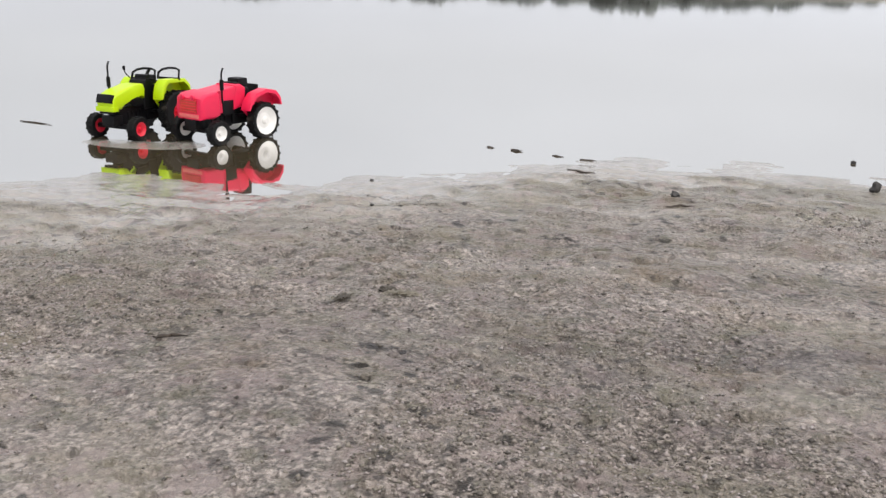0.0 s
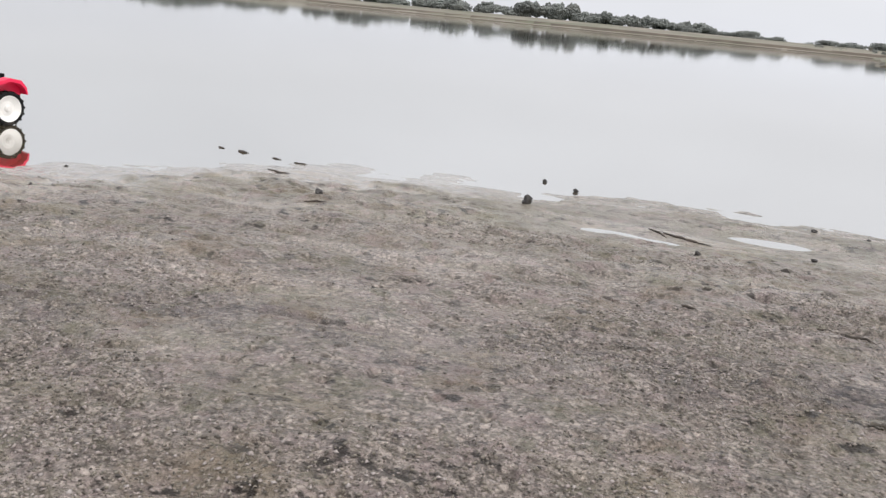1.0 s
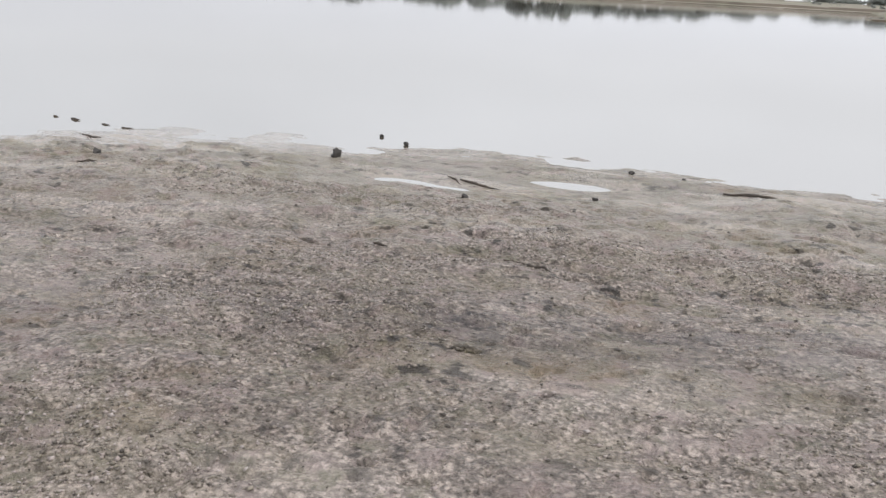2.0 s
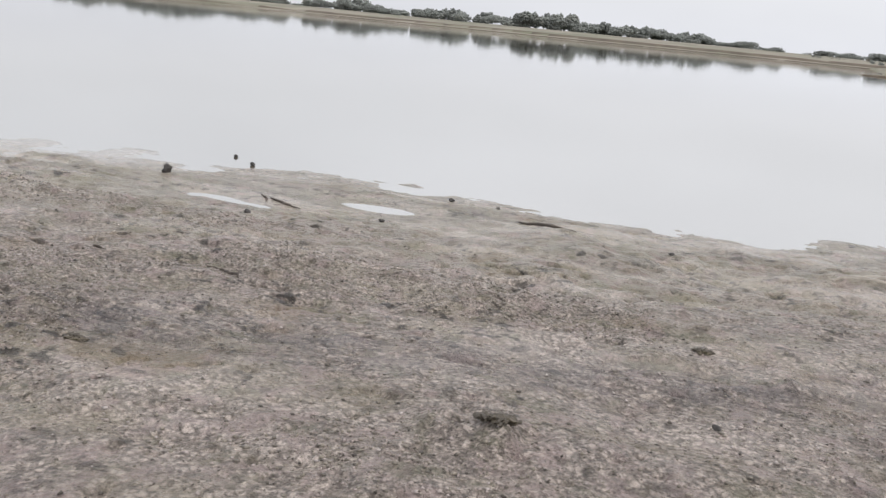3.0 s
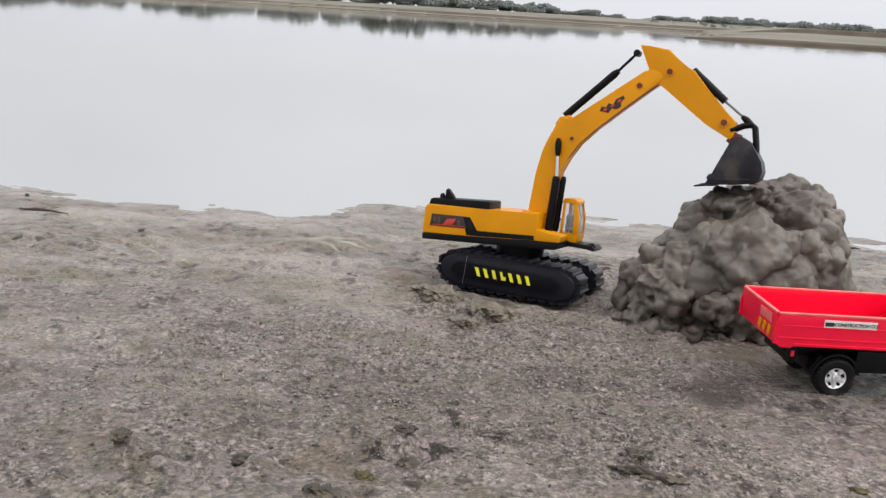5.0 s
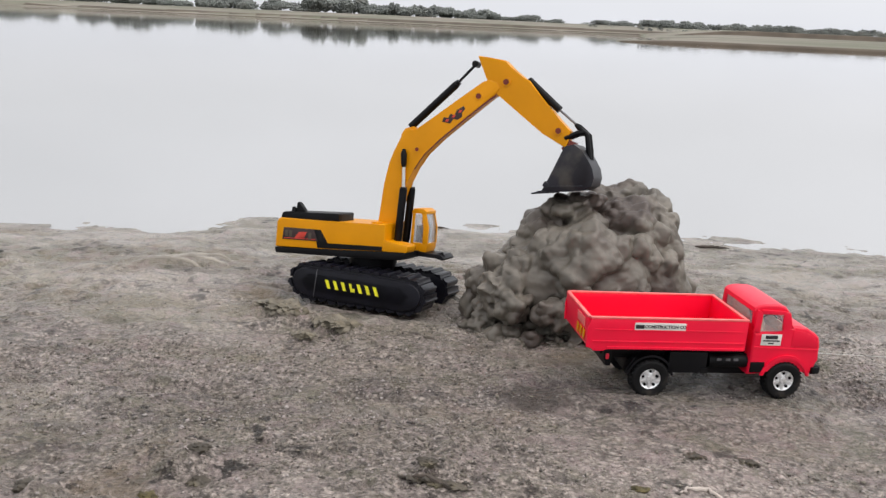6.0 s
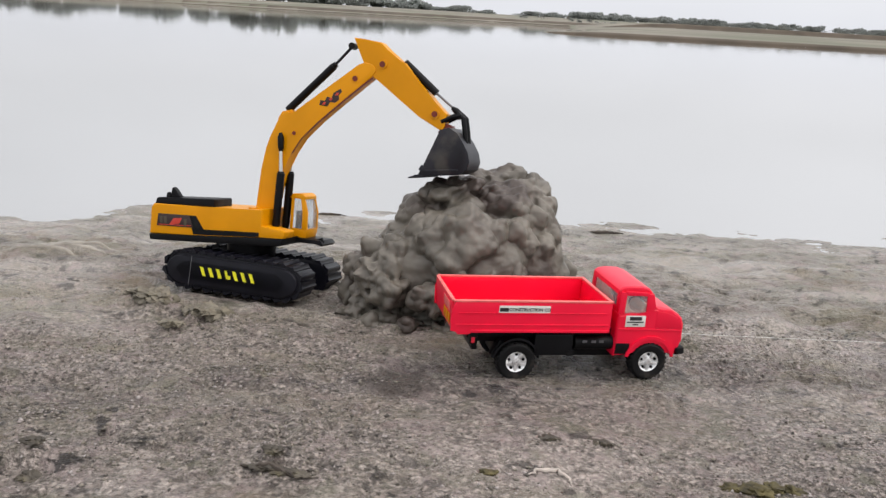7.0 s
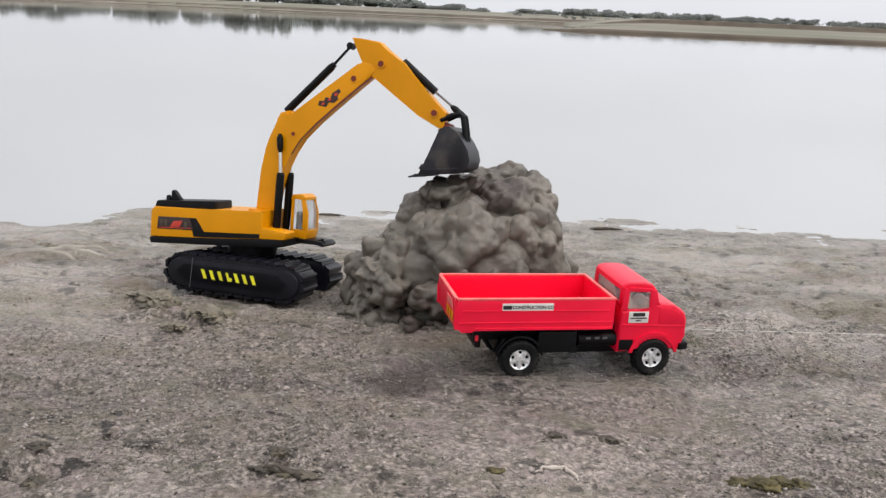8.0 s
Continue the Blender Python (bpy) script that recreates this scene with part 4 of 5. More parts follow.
def farm_wheel(parent, x, y, r, w, side, rim_mat, ribs, dish):
    rim = part("wheel", spun([(0.6, -w * 0.3), (r * dish, -w * 0.42), (r * dish, w * 0.46), (r * dish * 0.86, w * 0.34), (r * dish * 0.55, w * 0.16), (r * dish * 0.3, w * 0.22), (r * dish * 0.22, w * 0.4), (0.6, w * 0.42)], sides=28), rim_mat, parent)
    rim.matrix_local = pose(x * MM, y * MM, r * MM, 0, 0, 0 if side > 0 else 180)
    tyre = spun([(r * (dish - 0.01), -w * 0.46), (r * 0.88, -w * 0.5), (r * 0.95, -w * 0.4), (r * 0.95, w * 0.4), (r * 0.88, w * 0.5), (r * (dish - 0.01), w * 0.47)], sides=36)
    for i in range(ribs):
        for s in (-1, 1):
            lug = bmesh.new()
            box((r * 0.1, w * 0.56, r * 0.09), (0, s * w * 0.23, 0), 0.3, (0, 0, 28 * s), bm=lug, seg=1)
            rise(lug, lug.verts, Matrix.Rotation(radians(360 * (i + 0.25 * s) / ribs), 4, "Y") @ Matrix.Translation((0, 0, r * 0.955 * MM)))
            tmp = bpy.data.meshes.new("lug")
            lug.to_mesh(tmp)
            tyre.from_mesh(tmp)
            bpy.data.meshes.remove(tmp)
            lug.free()
    part("tyre", tyre, rubber, rim, "black ribbed tractor tyre")
    part("hub_cap", tube((0, w * 0.36, 0), (0, w * 0.5, 0), r * 0.14, sides=12), rim_mat, rim)
    return rim


def build_tractor(m, body, rims, modern, label):
    t = empty("toy_tractor", m, label, "toy tractor", "tractors at the water's edge")
    R0, track = (36, 42) if modern else (29.5, 41)
    half = 17.5 if modern else 22
    for s in (-1, 1):
        farm_wheel(t, 0, s * 38, R0, 18, s, rims, 16, 0.42 if modern else 0.76)
        farm_wheel(t, 96, s * track, 20, 14, s, rims, 14, 0.58)
        y0, y1 = sorted((s * 27, s * 46))
        if modern:
            guard = [(-34, 66), (-30, 80), (-18, 90), (24, 91), (33, 84), (38, 70), (40, 60), (37, 60), (35, 68), (29, 80), (22, 86), (-16, 86), (-27, 77), (-31, 66)]
        else:
            guard = [(-36, 52), (-34, 64), (-24, 76), (-4, 80), (20, 74), (32, 60), (36, 48), (33, 48), (29, 57), (18, 69), (-4, 75), (-22, 71), (-31, 62), (-33, 52)]
        part("fender", prism(guard, y0, y1, 0.9), body, t, "mudguard over the rear wheel")
        y0, y1 = sorted((s * 26, s * 28))
        part("fender_side", prism(guard[:8] + [(20, 34), (-22, 38)], y0, y1, 0.6), body, t)
        if modern:
            part("fender_lamp", box((8, 12, 5), (-30, s * 36, 66), 1.0), black, t)
    part("rear_axle", tube((0, -36, R0), (0, 36, R0), 6, sides=14), black, t)
    part("front_axle", box((9, 2 * track - 4, 7), (96, 0, 21), 1.5), black, t)
    part("gearbox", box((62, 30, 26), (12, 0, 38), 3), black, t)
    part("operator_frame", box((20, 40, 40), (20, 0, 62), 4), black, t)
    if modern:
        part("cowl", prism([(26, 44), (27, 86), (33, 92), (44, 90), (49, 80), (50, 44)], -17, 17, 2.5, seg=3), black, t, "black cowl behind the bonnet")
    part("engine", box((62, 24, 28), (72, 0, 36), 3), black, t)
    part("front_frame", box((20, 26, 16), (106, 0, 32), 2), black, t)
    for i in range(4):
        part("engine_rib", box((3, 27, 12), (56 + 9 * i, 0, 38), 0.6), black, t)
    if modern:
        hood = [(48, 60), (45, 78), (50, 85.5), (66, 85), (98, 79), (115, 72), (120, 64), (119, 50), (100, 49), (90, 58), (79, 67), (60, 71)]
    else:
        hood = [(26, 52), (26, 84), (34, 87), (80, 80), (96, 77), (96, 44), (60, 46)]
    part("hood", prism(hood, -half, half, 5.0, seg=4), body, t)
    if modern:
        part("grille", box((5, 32, 14), (117.5, 0, 67), 1.2, (0, -20, 0)), black, t, "black front grille")
        part("nose_bar", box((12, 37, 8), (115, 0, 51), 1.5), body, t)
        part("chin", box((8, 28, 8), (114, 0, 47), 1.5), black, t)
        for s in (-1, 1):
            part("side_vent", prism([(52, 60), (66, 66), (82, 62), (78, 52), (54, 52)], min(s * 18.8, s * 16), max(s * 18.8, s * 16), 0.3), black, t)
    else:
        part("nose", prism([(78, 44), (78, 77), (84, 81), (108, 78), (115, 72), (117, 58), (116, 40), (90, 40)], -29, 29, 5.0, seg=4), body, t, "wide rounded nose of the bonnet")
        part("cowl", prism([(22, 52), (20, 82), (30, 88), (42, 87), (46, 56)], -23, 23, 4.0, seg=3), body, t)
        part("grille", box((1.2, 37, 20), (117, 0, 60), 0.4), decal_red, t, "dull red front grille")
        part("nose_plate", box((1.4, 44, 6), (116.6, 0, 45), 0.4), red_worn, t)
        for i in range(5):
            part("grille_bar", box((1.0, 36, 1.4), (117.6, 0, 52 + 4.2 * i), 0.2), hub_red, t)
        for s in (-1, 1):
            part("side_vent", box((22, 1.2, 22), (58, s * 22.4, 54), 0.4), black, t)
    part("dashboard", box((9, 30, 20), (29, 0, 88 if modern else 80), 2), black, t)
    part("steering_column", tube((28, 0, 90 if modern else 82), (17, 0, 103 if modern else 92), 2, sides=8), black, t)
    if not modern:
        ring = [(13 + 4 * math.sin(2 * math.pi * i / 20), 11 * math.cos(2 * math.pi * i / 20), 87 + 5 * math.sin(2 * math.pi * i / 20)) for i in range(21)]
        part("steering_wheel", bent(ring, 1.8, 6), black, t)
        part("control_box", box((20, 26, 22), (16, 0, 85), 3), black, t)
    part("seat", prism([(-14, 60), (10, 60), (11, 66), (-6, 68), (-10, 84), (-15, 84)], -15, 15, 2.0), black, t, "black seat")
    part("footboard", box((30, 46, 3), (22, 0, 40), 0.8), black, t)
    ex_y, ex_x, ex_t = (-15, 92, 122) if modern else (26, 72, 115)
    pipe = part("exhaust", bent([(ex_x, ex_y, 62), (ex_x, ex_y, ex_t - 10), (ex_x - 1.5, ex_y, ex_t - 4), (ex_x - 4, ex_y, ex_t)], 1.5, 10), black, t, "thin upright exhaust pipe")
    part("muffler", tube((ex_x, ex_y, 82), (ex_x, ex_y, 98), 3.2, sides=12), black, pipe)
    if modern:
        for x_, y_, z_, w_ in ((33, 4, 91, 25), (-4, 24, 90, 23)):
            bow = [(x_, y_ - w_, z_), (x_ - 1, y_ - w_ * 0.93, z_ + 9), (x_ - 2, y_ - w_ * 0.6, z_ + 14), (x_ - 2, y_, z_ + 17), (x_ - 2, y_ + w_ * 0.6, z_ + 17), (x_ - 1, y_ + w_ * 0.95, z_ + 15), (x_, y_ + w_ * 0.9, z_)]
            rail = part("guard_rail", bent(bow, 2.0, 8), black, t, "curved black guard rail")
            part("rail_foot", box((4, 2 * w_, 4), (x_, y_, z_), 1.0), black, rail)
        part("console", box((16, 26, 26), (20, 0, 84), 3), black, t)
        for s in (-1, 1):
            part("mirror_arm", bent([(40, s * 16, 90), (44, s * 24, 100), (44, s * 26, 106)], 0.9, 6), black, t)
            part("mirror", box((2, 5, 7), (44, s * 26, 108), 0.8), black, t)
    else:
        part("tow_hitch", box((14, 8, 3), (-24, 0, 24), 0.6), black, t)
        for s in (-1, 1):
            part("fender_lamp", box((5, 9, 5), (-34, s * 37, 60), 1.0), hub_red, t)
            part("lamp", spun([(0.4, 0), (4, 0), (4, 3), (0.4, 4)], (0, 0, 0), 14), pink_red, t).matrix_local = pose(0.1165, s * 0.012, 0.0735, 0, 0, -90)
    return t


def facing(x, y, degrees, size):
    return pose(x, y, -0.002, 0, 0, degrees) @ Matrix.Diagonal((size, size, size, 1))


red_tractor = build_tractor(facing(-0.892, 1.362, -104, 1.1), pink_red, white, False, "red plastic toy tractor with white wheel rims in shallow water")
lime_tractor = build_tractor(facing(-1.062, 1.334, -93, 1.08), lime, hub_red, True, "lime green toy tractor with red wheel rims in shallow water")

# ---- mud heap ----


def build_heap():
    """Wet clay dug up and dropped in scoops: a core, big slumped lobes with creases between them, and small rounded clods."""
    rng = random.Random(7)
    base = Vector((1.632, 1.128, 0.0))
    core = [(8, 8, 36, 92, 64), (22, 2, 92, 66, 56), (54, 4, 62, 48, 60), (-56, 2, 44, 52, 54), (-4, 8, 114, 40, 36), (-38, 4, 84, 36, 40), (24, 6, 128, 32, 26), (-82, -8, 44, 36, 34), (4, -36, 72, 62, 52), (56, -24, 66, 44, 48), (-40, -34, 68, 48, 48), (2, 8, 128, 22, 18)]
    crown = [(16, 8, 144, 19, 18), (42, 17, 148, 19, 18), (60, 0, 135, 21, 23), (75, -15, 126, 12, 17), (78, -26, 106, 12, 16), (42, -22, 122, 27, 26), (23, -14, 132, 21, 19), (-7, -34, 114, 27, 22), (-10, -55, 93, 38, 33), (-30, -59, 96, 20, 25), (22, -62, 97, 14, 23), (46, -43, 99, 24, 25), (65, -43, 89, 17, 17), (84, -34, 80, 11, 16)]
    shoulder = [(-35, 6, 132, 8, 8), (-53, -4, 124, 14, 11), (-40, -22, 117, 14, 16), (-56, -24, 109, 17, 21), (-53, -57, 92, 15, 25), (-74, -23, 95, 13, 12), (-73, -62, 78, 19, 22), (-93, -40, 78, 14, 13), (-91, -64, 63, 20, 17), (-110, -38, 60, 15, 15), (-116, -35, 39, 12, 16), (-98, -61, 43, 18, 14), (-77, -83, 52, 17, 15), (-22, -20, 142, 20, 12), (-6, -18, 148, 16, 11), (-40, -22, 138, 11, 10)]
    foot = [(-54, -57, 24, 17, 13), (-42, -100, 53, 13, 12), (-27, -100, 51, 12, 16), (-12, -101, 55, 13, 20), (6, -90, 41, 16, 14), (17, -95, 67, 9, 10), (41, -75, 73, 14, 15), (74, -53, 57, 17, 15), (89, -38, 65, 9, 12), (52, -74, 41, 16, 13), (30, -88, 48, 13, 12), (79, -52, 34, 16, 12), (-34, -73, 24, 15, 8), (-2, -75, 24, 20, 8), (31, -65, 18, 20, 7), (57, -62, 19, 16, 6)]
    bm = bmesh.new()

    def lump(x, y, z, r, h, rough, fine=3, turn=0.0):
        made = bmesh.ops.create_icosphere(bm, subdivisions=fine, radius=1)["verts"]
        off = Vector((rng.uniform(-9, 9), rng.uniform(-9, 9), rng.uniform(-9, 9)))
        ca, sa = math.cos(turn), math.sin(turn)
        for v in made:
            d = v.co.normalized()
            k = 1 + rough * (noise.noise(d * 1.2 + off) + 0.6 * noise.noise(d * 2.6 + off) - 0.7 * abs(noise.noise(d * 3.4 - off)))
            u, w = d.x * k * r, d.z * k * h
            v.co = base + Vector((x + u * ca - w * sa, y + d.y * k * r, z + u * sa + w * ca)) * MM

    for row in core:
        lump(*row, 0.12, 4)
    for x, y, z, r, h in crown:
        big = 0.96 if z > 135 else 1.16
        lump(x, y - (4 if z < 135 else 0), z, r * big, h * big, 0.42, 4, rng.uniform(-0.35, 0.35))
    for x, y, z, r, h in shoulder + foot:
        lump(x, y, z, r * 1.05, h * (0.95 if z > 120 else 1.12), 0.5, 4, rng.uniform(-0.4, 0.4))
    # smaller rolls and clods pressed into the lower lobes
    for x, y, z, r, h in shoulder + foot:
        for i in range(2):
            d = Vector((rng.uniform(-1, 1), rng.uniform(-1, 0.2), rng.uniform(-0.9, 0.7))).normalized()
            q = rng.uniform(0.2, 0.42) * min(r, h)
            lump(x + d.x * r * 0.86, y + d.y * r * 0.86, z + d.z * h * 0.86, q, q * rng.uniform(0.7, 1.15), 0.35, 3, rng.uniform(-0.6, 0.6))
    for i in range(46):
        q = rng.random()
        big = rng.uniform(4, 10) * (1.15 - 0.4 * q)
        lump(-116 + 205 * q + rng.uniform(-8, 8), -58 - 44 * math.sin(math.pi * min(1, q * 1.1)) + rng.uniform(-12, 12), 21 + rng.uniform(0, 6), big, big * rng.uniform(0.45, 0.8), 0.8, 3, rng.uniform(-0.5, 0.5))
    for i in range(40):
        a = rng.uniform(0.1, math.pi - 0.1)
        big = rng.uniform(6, 15)
        lump(8 + 100 * math.cos(a), 14 + 66 * math.sin(a), 18 + rng.uniform(0, 50), big, big * 0.9, 0.35, 3)
    ob = new("mud_mound", finish(bm, "mud_mound", pile_mud, 0))
    fuse = ob.modifiers.new("fuse", "REMESH")
    fuse.mode, fuse.voxel_size, fuse.use_smooth_shade = "VOXEL", 0.0015, True
    slump = ob.modifiers.new("slump", "SMOOTH")
    slump.factor, slump.iterations = 0.5, 5
    for size, strength, kind in ((0.055, -0.0065, "HARD_NOISE"), (0.018, 0.0034, "SOFT_NOISE"), (0.006, 0.0014, "SOFT_NOISE")):
        tex = bpy.data.textures.new("clay", "CLOUDS")
        tex.noise_scale, tex.noise_depth, tex.noise_type = size, 1, kind
        d = ob.modifiers.new("relief", "DISPLACE")
        d.texture, d.strength, d.mid_level, d.texture_coords = tex, strength, 0.5, "GLOBAL"
    return tagged(ob, "tall lumpy mound of wet grey clay beside the excavator", "mud mound")


heap = build_heap()

# ---- far woods on the other bank ----


def build_woods():
    rng = np.random.RandomState(12)
    octa = np.array([(1, 0, 0), (0, 1, 0), (-1, 0, 0), (0, -1, 0), (0, 0, 1), (0, 0, -1)], float)
    tri = np.array([(0, 1, 4), (1, 2, 4), (2, 3, 4), (3, 0, 4), (1, 0, 5), (2, 1, 5), (3, 2, 5), (0, 3, 5)])
    V, F, k = [], [], 0

    def crown(x, y, z, w, h, count):
        """One bush or low tree: several boughs, each a cloud of small leaf clumps, denser inside."""
        nonlocal k
        boughs = np.stack([rng.uniform(-0.34, 0.34, 5) * w, rng.uniform(-0.34, 0.34, 5) * w, rng.uniform(0.25, 0.72, 5) * h], -1)
        pick = rng.randint(0, 5, count)
        way = rng.normal(0, 1, (count, 3))
        way /= np.linalg.norm(way, axis=1)[:, None]
        reach = rng.uniform(0, 1, count)[:, None] ** 0.4 * np.array([0.26 * w, 0.26 * w, 0.30 * h])
        mid = boughs[pick] + way * reach
        mid[:, 2] = np.maximum(mid[:, 2], 0.04 * h)
        size = rng.uniform(0.035, 0.085, count) * min(w, h * 1.5)
        V.append((np.array([x, y, z]) + mid)[:, None] + octa * size[:, None, None] * rng.uniform(0.5, 1.5, (count, 6, 1)))
        F.append(tri[None] + 6 * np.arange(count)[:, None, None] + k)
        k += 6 * count

    x = -110.0
    while x < 30:
        gap = field(np.array([x]), np.array([0.0]), 9, 61)[0]
        h = (1.45 + 1.1 * gap + rng.uniform(-0.5, 0.6)) * (1.0 if x < 8 else 0.55)
        y = 138 + rng.uniform(-4, 6)
        w = rng.uniform(2.4, 5.0)
        if h > 0.5:
            crown(x, y, ground_at(x, y) - 0.15, w, h, 420)
        x += w * rng.uniform(0.22, 0.4)
    while x < 150:
        h = rng.uniform(0.9, 1.6)
        y = 165 + rng.uniform(-6, 10)
        w = rng.uniform(2.5, 5.5)
        crown(x, y, ground_at(x, y) - 0.1, w, h, 300)
        x += w * rng.uniform(0.2, 0.4)
    for i in range(60):
        x = rng.uniform(12, 75)
        y = 112 + rng.uniform(-3, 8)
        crown(x, y, ground_at(x, y) - 0.05, rng.uniform(0.6, 2.4), rng.uniform(0.3, 0.8), 60)
    me = bpy.data.meshes.new("far_woods")
    me.from_pydata(np.concatenate(V).reshape(-1, 3).tolist(), [], np.concatenate(F).reshape(-1, 3).tolist())
    me.materials.append(hazed_leaf)
    return tagged(new("far_woods", me), "dark green bushes and low trees along the far bank", "woods", kind="stuff")


build_woods()

# ---- thread, stones, sticks and crumbs on the mud ----


def build_string():
    nose = TRUCK @ Vector((0.152, 0, 0.030))
    far = Vector((2.6, 1.00, 0.060))
    pts = []
    for i in range(30):
        q = i / 29
        p = nose.lerp(far, q)
        pts.append((p.x * 1000, p.y * 1000, (p.z - 0.006 * math.sin(math.pi * q)) * 1000))
    me = finish(bent(pts, 0.19, 6), "tow_string", string_mat)
    return tagged(new("tow_string", me), "taut white thread tied to the toy truck's bumper", "string")


build_string()


def stone(x, y, size, flat=0.7, label="small dark stone on the wet mud", mat=stone_mat, seed=0, name="stone", category="stone"):
    rng = random.Random(seed)
    bm = bmesh.new()
    bmesh.ops.create_icosphere(bm, subdivisions=2, radius=1)
    off = Vector((rng.uniform(-9, 9), rng.uniform(-9, 9), rng.uniform(-9, 9)))
    for v in bm.verts:
        k = 1 + 0.75 * noise.noise(v.co * 1.3 + off) + 0.14 * noise.noise(v.co * 4 + off)
        v.co = Vector((v.co.x * k * rng.uniform(0.98, 1.02), v.co.y * k * 0.85, v.co.z * k * flat)) * size * MM
    ob = new(name, finish(bm, name, mat, 18))
    z = max(ground_at(x, y), 0)
    ob.matrix_world = pose(x, y, z + size * flat * 0.45 * MM, 0, 0, rng.uniform(0, 360))
    return tagged(ob, label, category)


for i, (sx, sy, size, flat) in enumerate([(-0.105, 1.081, 6.5, 0.7), (-0.519, 1.097, 3.2, 0.6), (0.136, 1.320, 8.0, 1.0), (0.123, 1.560, 4.6, 0.8), (0.187, 1.504, 5.0, 0.8), (0.392, 1.107, 4.0, 0.8),
                                        (0.567, 1.449, 5.0, 0.6), (0.540, 1.202, 4.2, 0.7), (0.645, 1.441, 3.0, 0.7), (0.916, 1.255, 4.5, 0.4), (-0.44, 0.93, 2.6, 0.7), (0.965, 0.689, 3.4, 0.6)]):
    stone(sx, sy, size, flat, seed=i)


def stick(points, r, label, mat=wood_mat, name="stick", seed=0):
    rng = random.Random(seed)
    pts = []
    for i in range(len(points) - 1):
        (ax, ay), (bx, by) = points[i], points[i + 1]
        for s in range(6):
            q = s / 6
            x, y = ax + (bx - ax) * q, ay + (by - ay) * q
            pts.append((x * 1000 + rng.uniform(-1, 1), y * 1000 + rng.uniform(-1, 1), (max(ground_at(x, y), 0) * 1000 + r * 0.5 + rng.uniform(-0.2, 0.5))))
    x, y = points[-1]
    pts.append((x * 1000, y * 1000, max(ground_at(x, y), 0) * 1000 + r * 0.4))
    k = len(pts) - 1
    radii = [max(0.3, r * (0.22 + 0.78 * math.sin(math.pi * min(1, 0.06 + i / k))) * rng.uniform(0.75, 1.2)) for i in range(k + 1)]
    return tagged(new(name, finish(bent(pts, radii, 8), name, mat)), label, "stick")


stick([(0.325, 1.275), (0.342, 1.258), (0.352, 1.240)], 1.6, "dark wet twig lying in a shallow pool", seed=1)
stick([(0.345, 1.262), (0.378, 1.242), (0.412, 1.222)], 1.9, "dark wet twig lying in a shallow pool", seed=2)
stick([(0.700, 1.335), (0.74, 1.322), (0.785, 1.312)], 2.6, "flat piece of dark driftwood half sunk in mud", seed=3)
stick([(0.500, 0.832), (0.520, 0.828), (0.538, 0.818), (0.546, 0.808)], 1.7, "short dark curved twig on the mud", seed=4)
stick([(-0.462, 1.436), (-0.446, 1.432)], 1.6, "dark wet twig at the waterline", seed=5)
stick([(-0.416, 1.428), (-0.404, 1.421), (-0.392, 1.421)], 2.2, "dark wet twig at the waterline", seed=6)
stick([(-0.34, 1.408), (-0.318, 1.402)], 1.4, "dark wet twig at the waterline", seed=15)
stick([(-0.29, 1.394), (-0.262, 1.389)], 1.6, "dark wet twig at the waterline", seed=16)
stick([(-0.285, 1.285), (-0.262, 1.275), (-0.24, 1.272)], 1.8, "dark wet twig at the waterline", seed=7)
stick([(1.415, 1.588), (1.44, 1.59), (1.465, 1.588)], 2.2, "dark twig at the water's edge", seed=8)
stick([(1.255, 1.505), (1.30, 1.492), (1.345, 1.484), (1.375, 1.476)], 2.2, "long dark stick at the water's edge", seed=18)
stick([(-1.36, 1.300), (-1.32, 1.296), (-1.27, 1.288)], 1.6, "dark wet twig at the waterline", seed=19)
stick([(1.478, 0.728), (1.497, 0.724), (1.512, 0.716), (1.528, 0.715)], 1.9, "dark twig pressed into the mud", seed=9)
stick([(1.845, 1.553), (1.868, 1.55), (1.895, 1.546)], 3.0, "flat dark piece of wood at the water's edge", seed=10)
stick([(1.660, 0.736), (1.668, 0.743), (1.680, 0.746), (1.687, 0.738), (1.688, 0.731)], 1.5, "pale curved root on the mud", straw_mat, "root", seed=11)
stick([(-0.112, 1.048), (-0.095, 1.052), (-0.078, 1.044)], 1.3, "thin curved brown twig on the mud", seed=17)
stick([(0.378, 0.826), (0.392, 0.823)], 1.6, "short dark twig on the mud", seed=12)
stick([(-0.386, 0.462), (-0.376, 0.469), (-0.364, 0.471)], 1.6, "short brown curl of bark on the mud", seed=13)


def clod(x, y, size, label, mat, seed, flat=0.5):
    """A ragged lump, half sunk in the ground."""
    rng = random.Random(seed)
    bm = bmesh.new()
    bmesh.ops.create_icosphere(bm, subdivisions=4, radius=1)
    off = Vector((rng.uniform(-9, 9), rng.uniform(-9, 9), rng.uniform(-9, 9)))
    for v in bm.verts:
        d = v.co.normalized()
        k = 1 + 0.45 * noise.noise(d * 1.6 + off) + 0.32 * noise.noise(d * 4 + off) + 0.16 * noise.noise(d * 9 + off)
        v.co = Vector((d.x * k * 1.15, d.y * k * 0.8, d.z * k * flat)) * size * MM
    ob = new("mud_clod", finish(bm, "mud_clod", mat, 60))
    ob.matrix_world = pose(x, y, ground_at(x, y) + 0.15 * size * flat * MM, 0, 0, rng.uniform(0, 360))
    return tagged(ob, label, "clod")


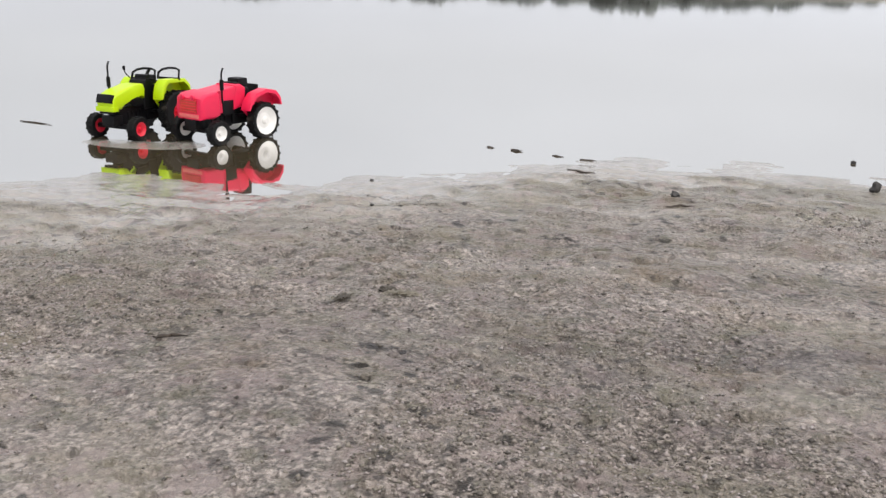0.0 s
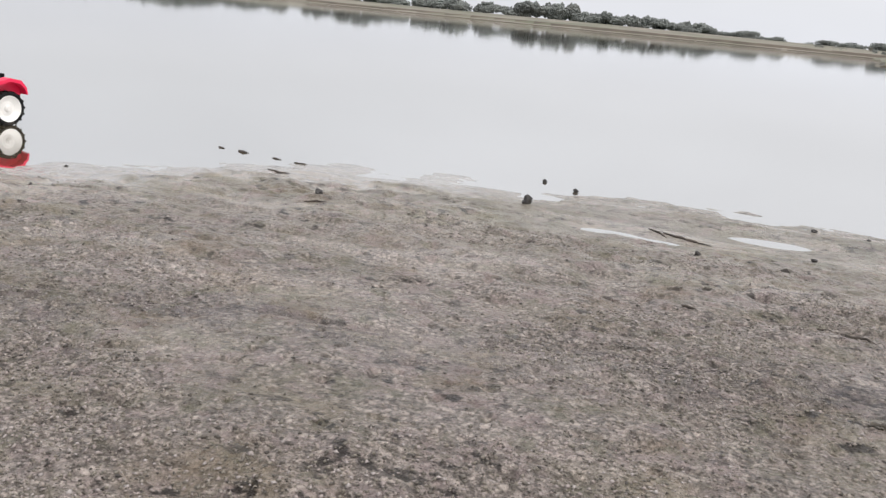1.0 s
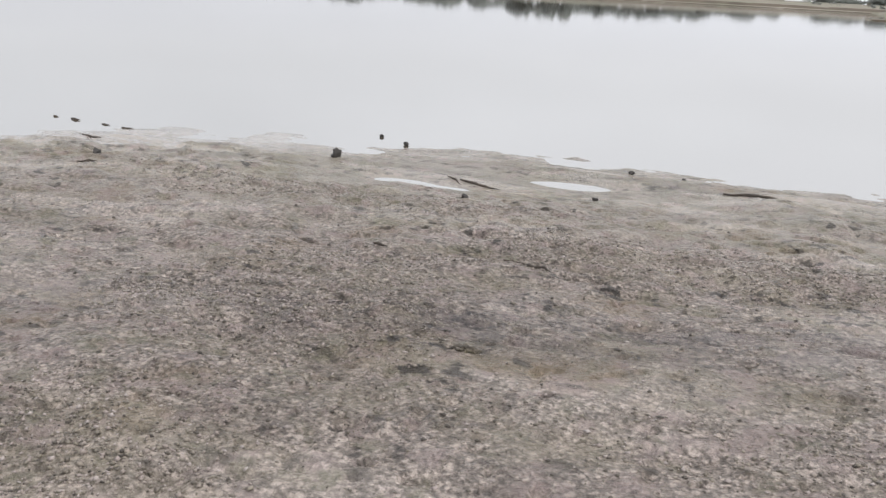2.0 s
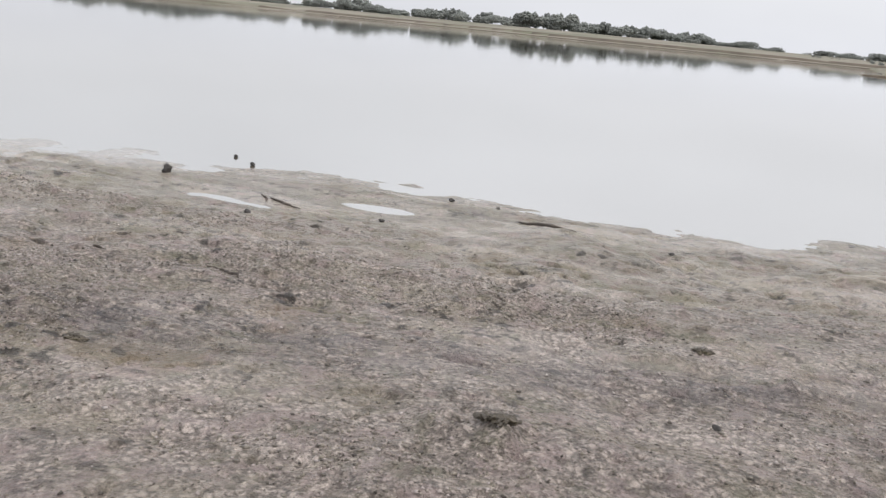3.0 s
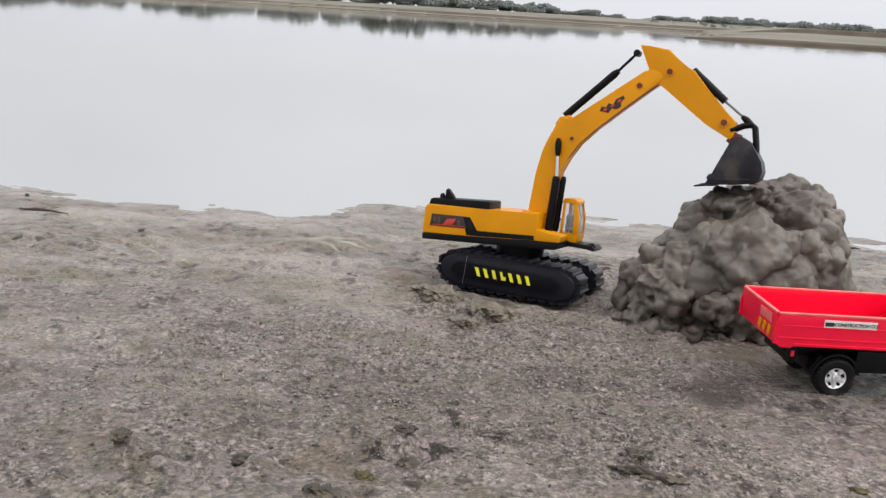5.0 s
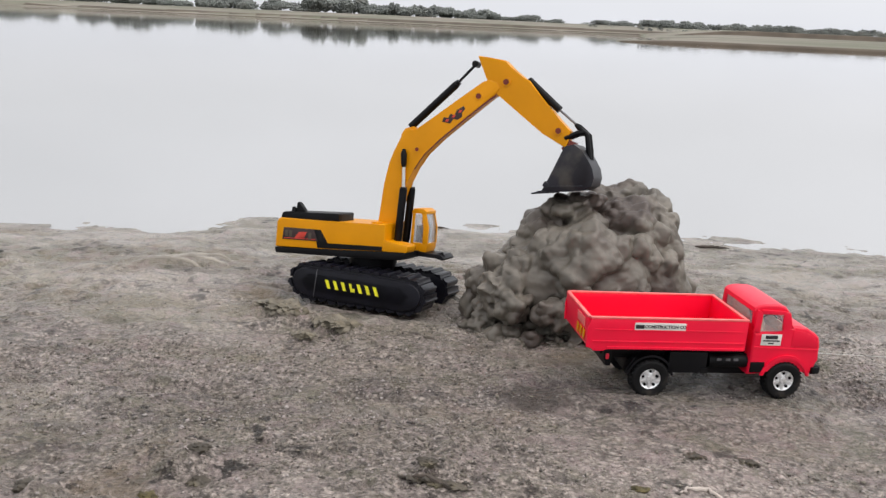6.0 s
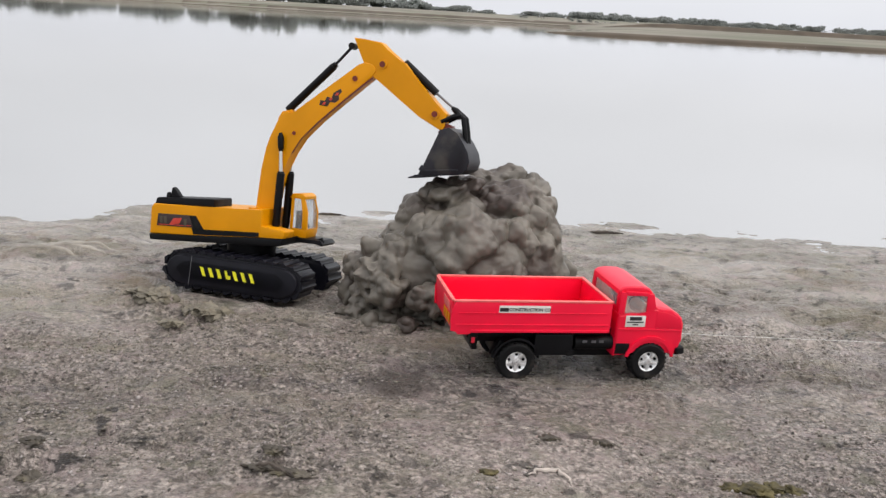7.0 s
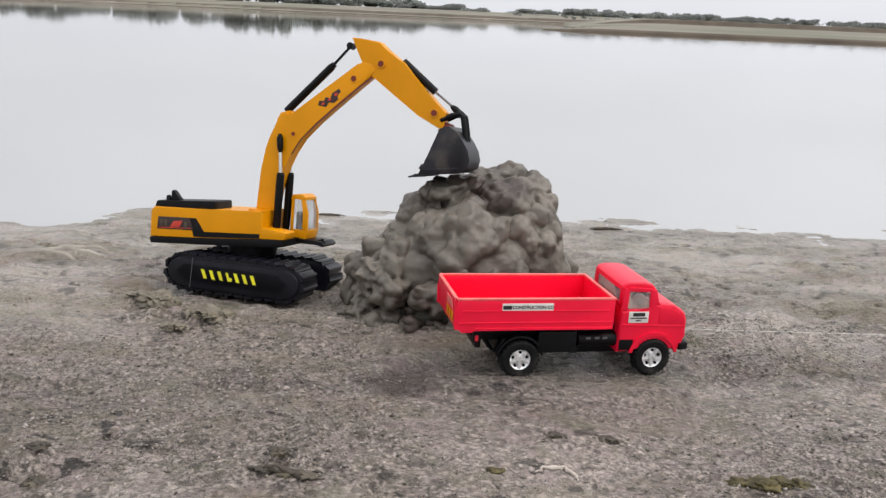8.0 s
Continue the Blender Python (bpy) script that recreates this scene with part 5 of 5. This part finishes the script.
for i, (cx, cy_, size) in enumerate([(1.357, 0.990, 5.5), (1.180, 0.675, 7), (1.254, 0.689, 7), (0.838, 0.594, 6), (-0.276, 0.612, 6), (-0.303, 0.586, 6.5), (1.335, 1.043, 7), (1.346, 0.735, 6), (1.497, 0.737, 6), (1.305, 1.058, 6)]):
    clod(cx, cy_, size, "small ragged clod of wet mud", ridge_pale if cy_ > 0.9 else ridge_mud, 50 + i, 0.5)
for i, (cx, cy_, size) in enumerate([(1.809, 0.735, 9), (1.822, 0.740, 7), (1.794, 0.739, 7), (1.834, 0.735, 6), (1.634, 0.734, 5), (1.329, 0.690, 6)]):
    clod(cx, cy_, size, "low tuft of greenish brown algae on the mud", algae_mat, 80 + i, 0.45)


def ridge(x, y, length, size, turn, seed, mat):
    """A short ragged ridge where wet mud was dragged up: all lumps and gaps, in one piece."""
    rng = random.Random(seed)
    bm = bmesh.new()
    bmesh.ops.create_icosphere(bm, subdivisions=5, radius=1)
    off = Vector((rng.uniform(-9, 9), rng.uniform(-9, 9), rng.uniform(-9, 9)))
    for v in bm.verts:
        d = v.co.normalized()
        p = Vector((d.x * length * 0.5, d.y * size * 2.2, d.z * size * 0.9))
        q = p / size
        k = 0.75 + 0.8 * noise.noise(q * 0.55 + off) + 0.5 * noise.noise(q * 1.3 + off) + 0.3 * noise.noise(q * 2.9 + off)
        v.co = Vector((p.x, p.y * max(0.1, k), p.z * max(0.05, k) + size * 0.25 * noise.noise(q * 0.8 - off))) * MM
    ob = new("mud_ridge", finish(bm, "mud_ridge", mat, 60))
    ob.matrix_world = pose(x, y, ground_at(x, y) - 0.0002, 0, 0, turn)
    return tagged(ob, "short ragged ridge of dragged-up wet mud", "mud ridge")


for i, (rx_, ry_, length, size, turn) in enumerate([(1.25, 0.692, 30, 3.6, 8), (1.195, 0.677, 28, 3.0, 10), (1.31, 0.661, 26, 4.0, -18), (1.353, 0.714, 18, 3.2, -40), (1.68, 0.787, 18, 2.4, 15), (1.715, 0.791, 24, 2.2, -12),
                                               (-0.262, 0.606, 34, 4.2, 20), (0.835, 0.596, 30, 3.4, 5), (1.503, 0.720, 44, 2.4, -15), (1.36, 0.992, 26, 3.6, 5), (1.325, 1.052, 60, 8.5, -18), (1.385, 1.028, 56, 7.0, -12), (0.955, 0.84, 20, 2.4, 0), (0.52, 0.62, 22, 2.6, 0)]):
    ridge(rx_, ry_, length, size, turn, 30 + i, ridge_pale if i in (6, 9, 10, 11) else ridge_mud)


def drag_mark(radius, first, last, r, seed):
    """A low curved ridge of smoothed mud, like the print of a turned tyre."""
    rng = random.Random(seed)
    pts, radii = [], []
    for i in range(26):
        q = i / 25
        a = radians(first + (last - first) * q)
        x, y = 1.150 + radius * math.cos(a), 1.185 + radius * math.sin(a) / 1.35
        pts.append((x * 1000 + rng.uniform(-0.6, 0.6), y * 1000 + rng.uniform(-0.6, 0.6), ground_at(x, y) * 1000 - 0.5 * r))
        radii.append(r * (0.25 + 0.75 * math.sin(math.pi * min(1, 0.04 + q * 0.96))) * rng.uniform(0.85, 1.12))
    return tagged(new("mud_ridge", finish(bent(pts, radii, 10), "mud_ridge", smooth_mud, 70)), "curved ridge of smooth wet mud pressed by a tyre", "mud ridge")


for i, (radius, first, last, r) in enumerate([(0.068, 150, 40, 4.6), (0.090, 140, 28, 5.4), (0.112, 126, 34, 4.8)]):
    drag_mark(radius, first, last, r, 70 + i)


def build_crumbs(count):
    """Loose grains of mud and sand, too many to count, over the near part of the beach."""
    rng = np.random.RandomState(3)
    x = rng.uniform(-1.0, 2.3, count * 2)
    y = 0.28 + 0.80 * rng.uniform(0, 1, count * 2) ** 1.4
    dense = 1 - 0.75 * smooth(-x, -0.15, 0.2) * smooth(y, 0.48, 0.65)
    keep = (dense * (smooth(field(x, y * 1.8, 0.22, 21), -0.3, 0.4) + 0.08) > rng.uniform(0, 1, len(x))) & (shore_line(x) - y > 0.15 + 0.45 * rng.uniform(0, 1, len(x)) ** 2)
    x, y = x[keep][:count], y[keep][:count]
    z = ground_height(x, y)
    s = 0.0006 + 0.0011 * rng.uniform(0, 1, len(x)) ** 3
    octa = np.array([(1, 0, 0), (0, 1, 0), (-1, 0, 0), (0, -1, 0), (0.2, 0.1, 0.7), (0, 0, -0.6)])
    tri = np.array([(0, 1, 4), (1, 2, 4), (2, 3, 4), (3, 0, 4), (1, 0, 5), (2, 1, 5), (3, 2, 5), (0, 3, 5)])
    V = octa[None] * s[:, None, None] * rng.uniform(0.3, 1.9, (len(x), 6, 3)) + np.stack([x, y, z + s * 0.25], -1)[:, None]
    F = tri[None] + 6 * np.arange(len(x))[:, None, None]
    me = bpy.data.meshes.new("mud_crumbs")
    V, F = V.reshape(-1, 3), F.reshape(-1, 3)
    me.vertices.add(len(V))
    me.vertices.foreach_set("co", V.ravel())
    me.loops.add(F.size)
    me.loops.foreach_set("vertex_index", F.ravel())
    me.polygons.add(len(F))
    me.polygons.foreach_set("loop_start", np.arange(0, F.size, 3))
    me.update(calc_edges=True)
    me.materials.append(crumb_mud)
    return tagged(new("mud_crumbs", me), "loose grains of sand and mud scattered over the beach", "gravel", kind="stuff")


build_crumbs(140000)
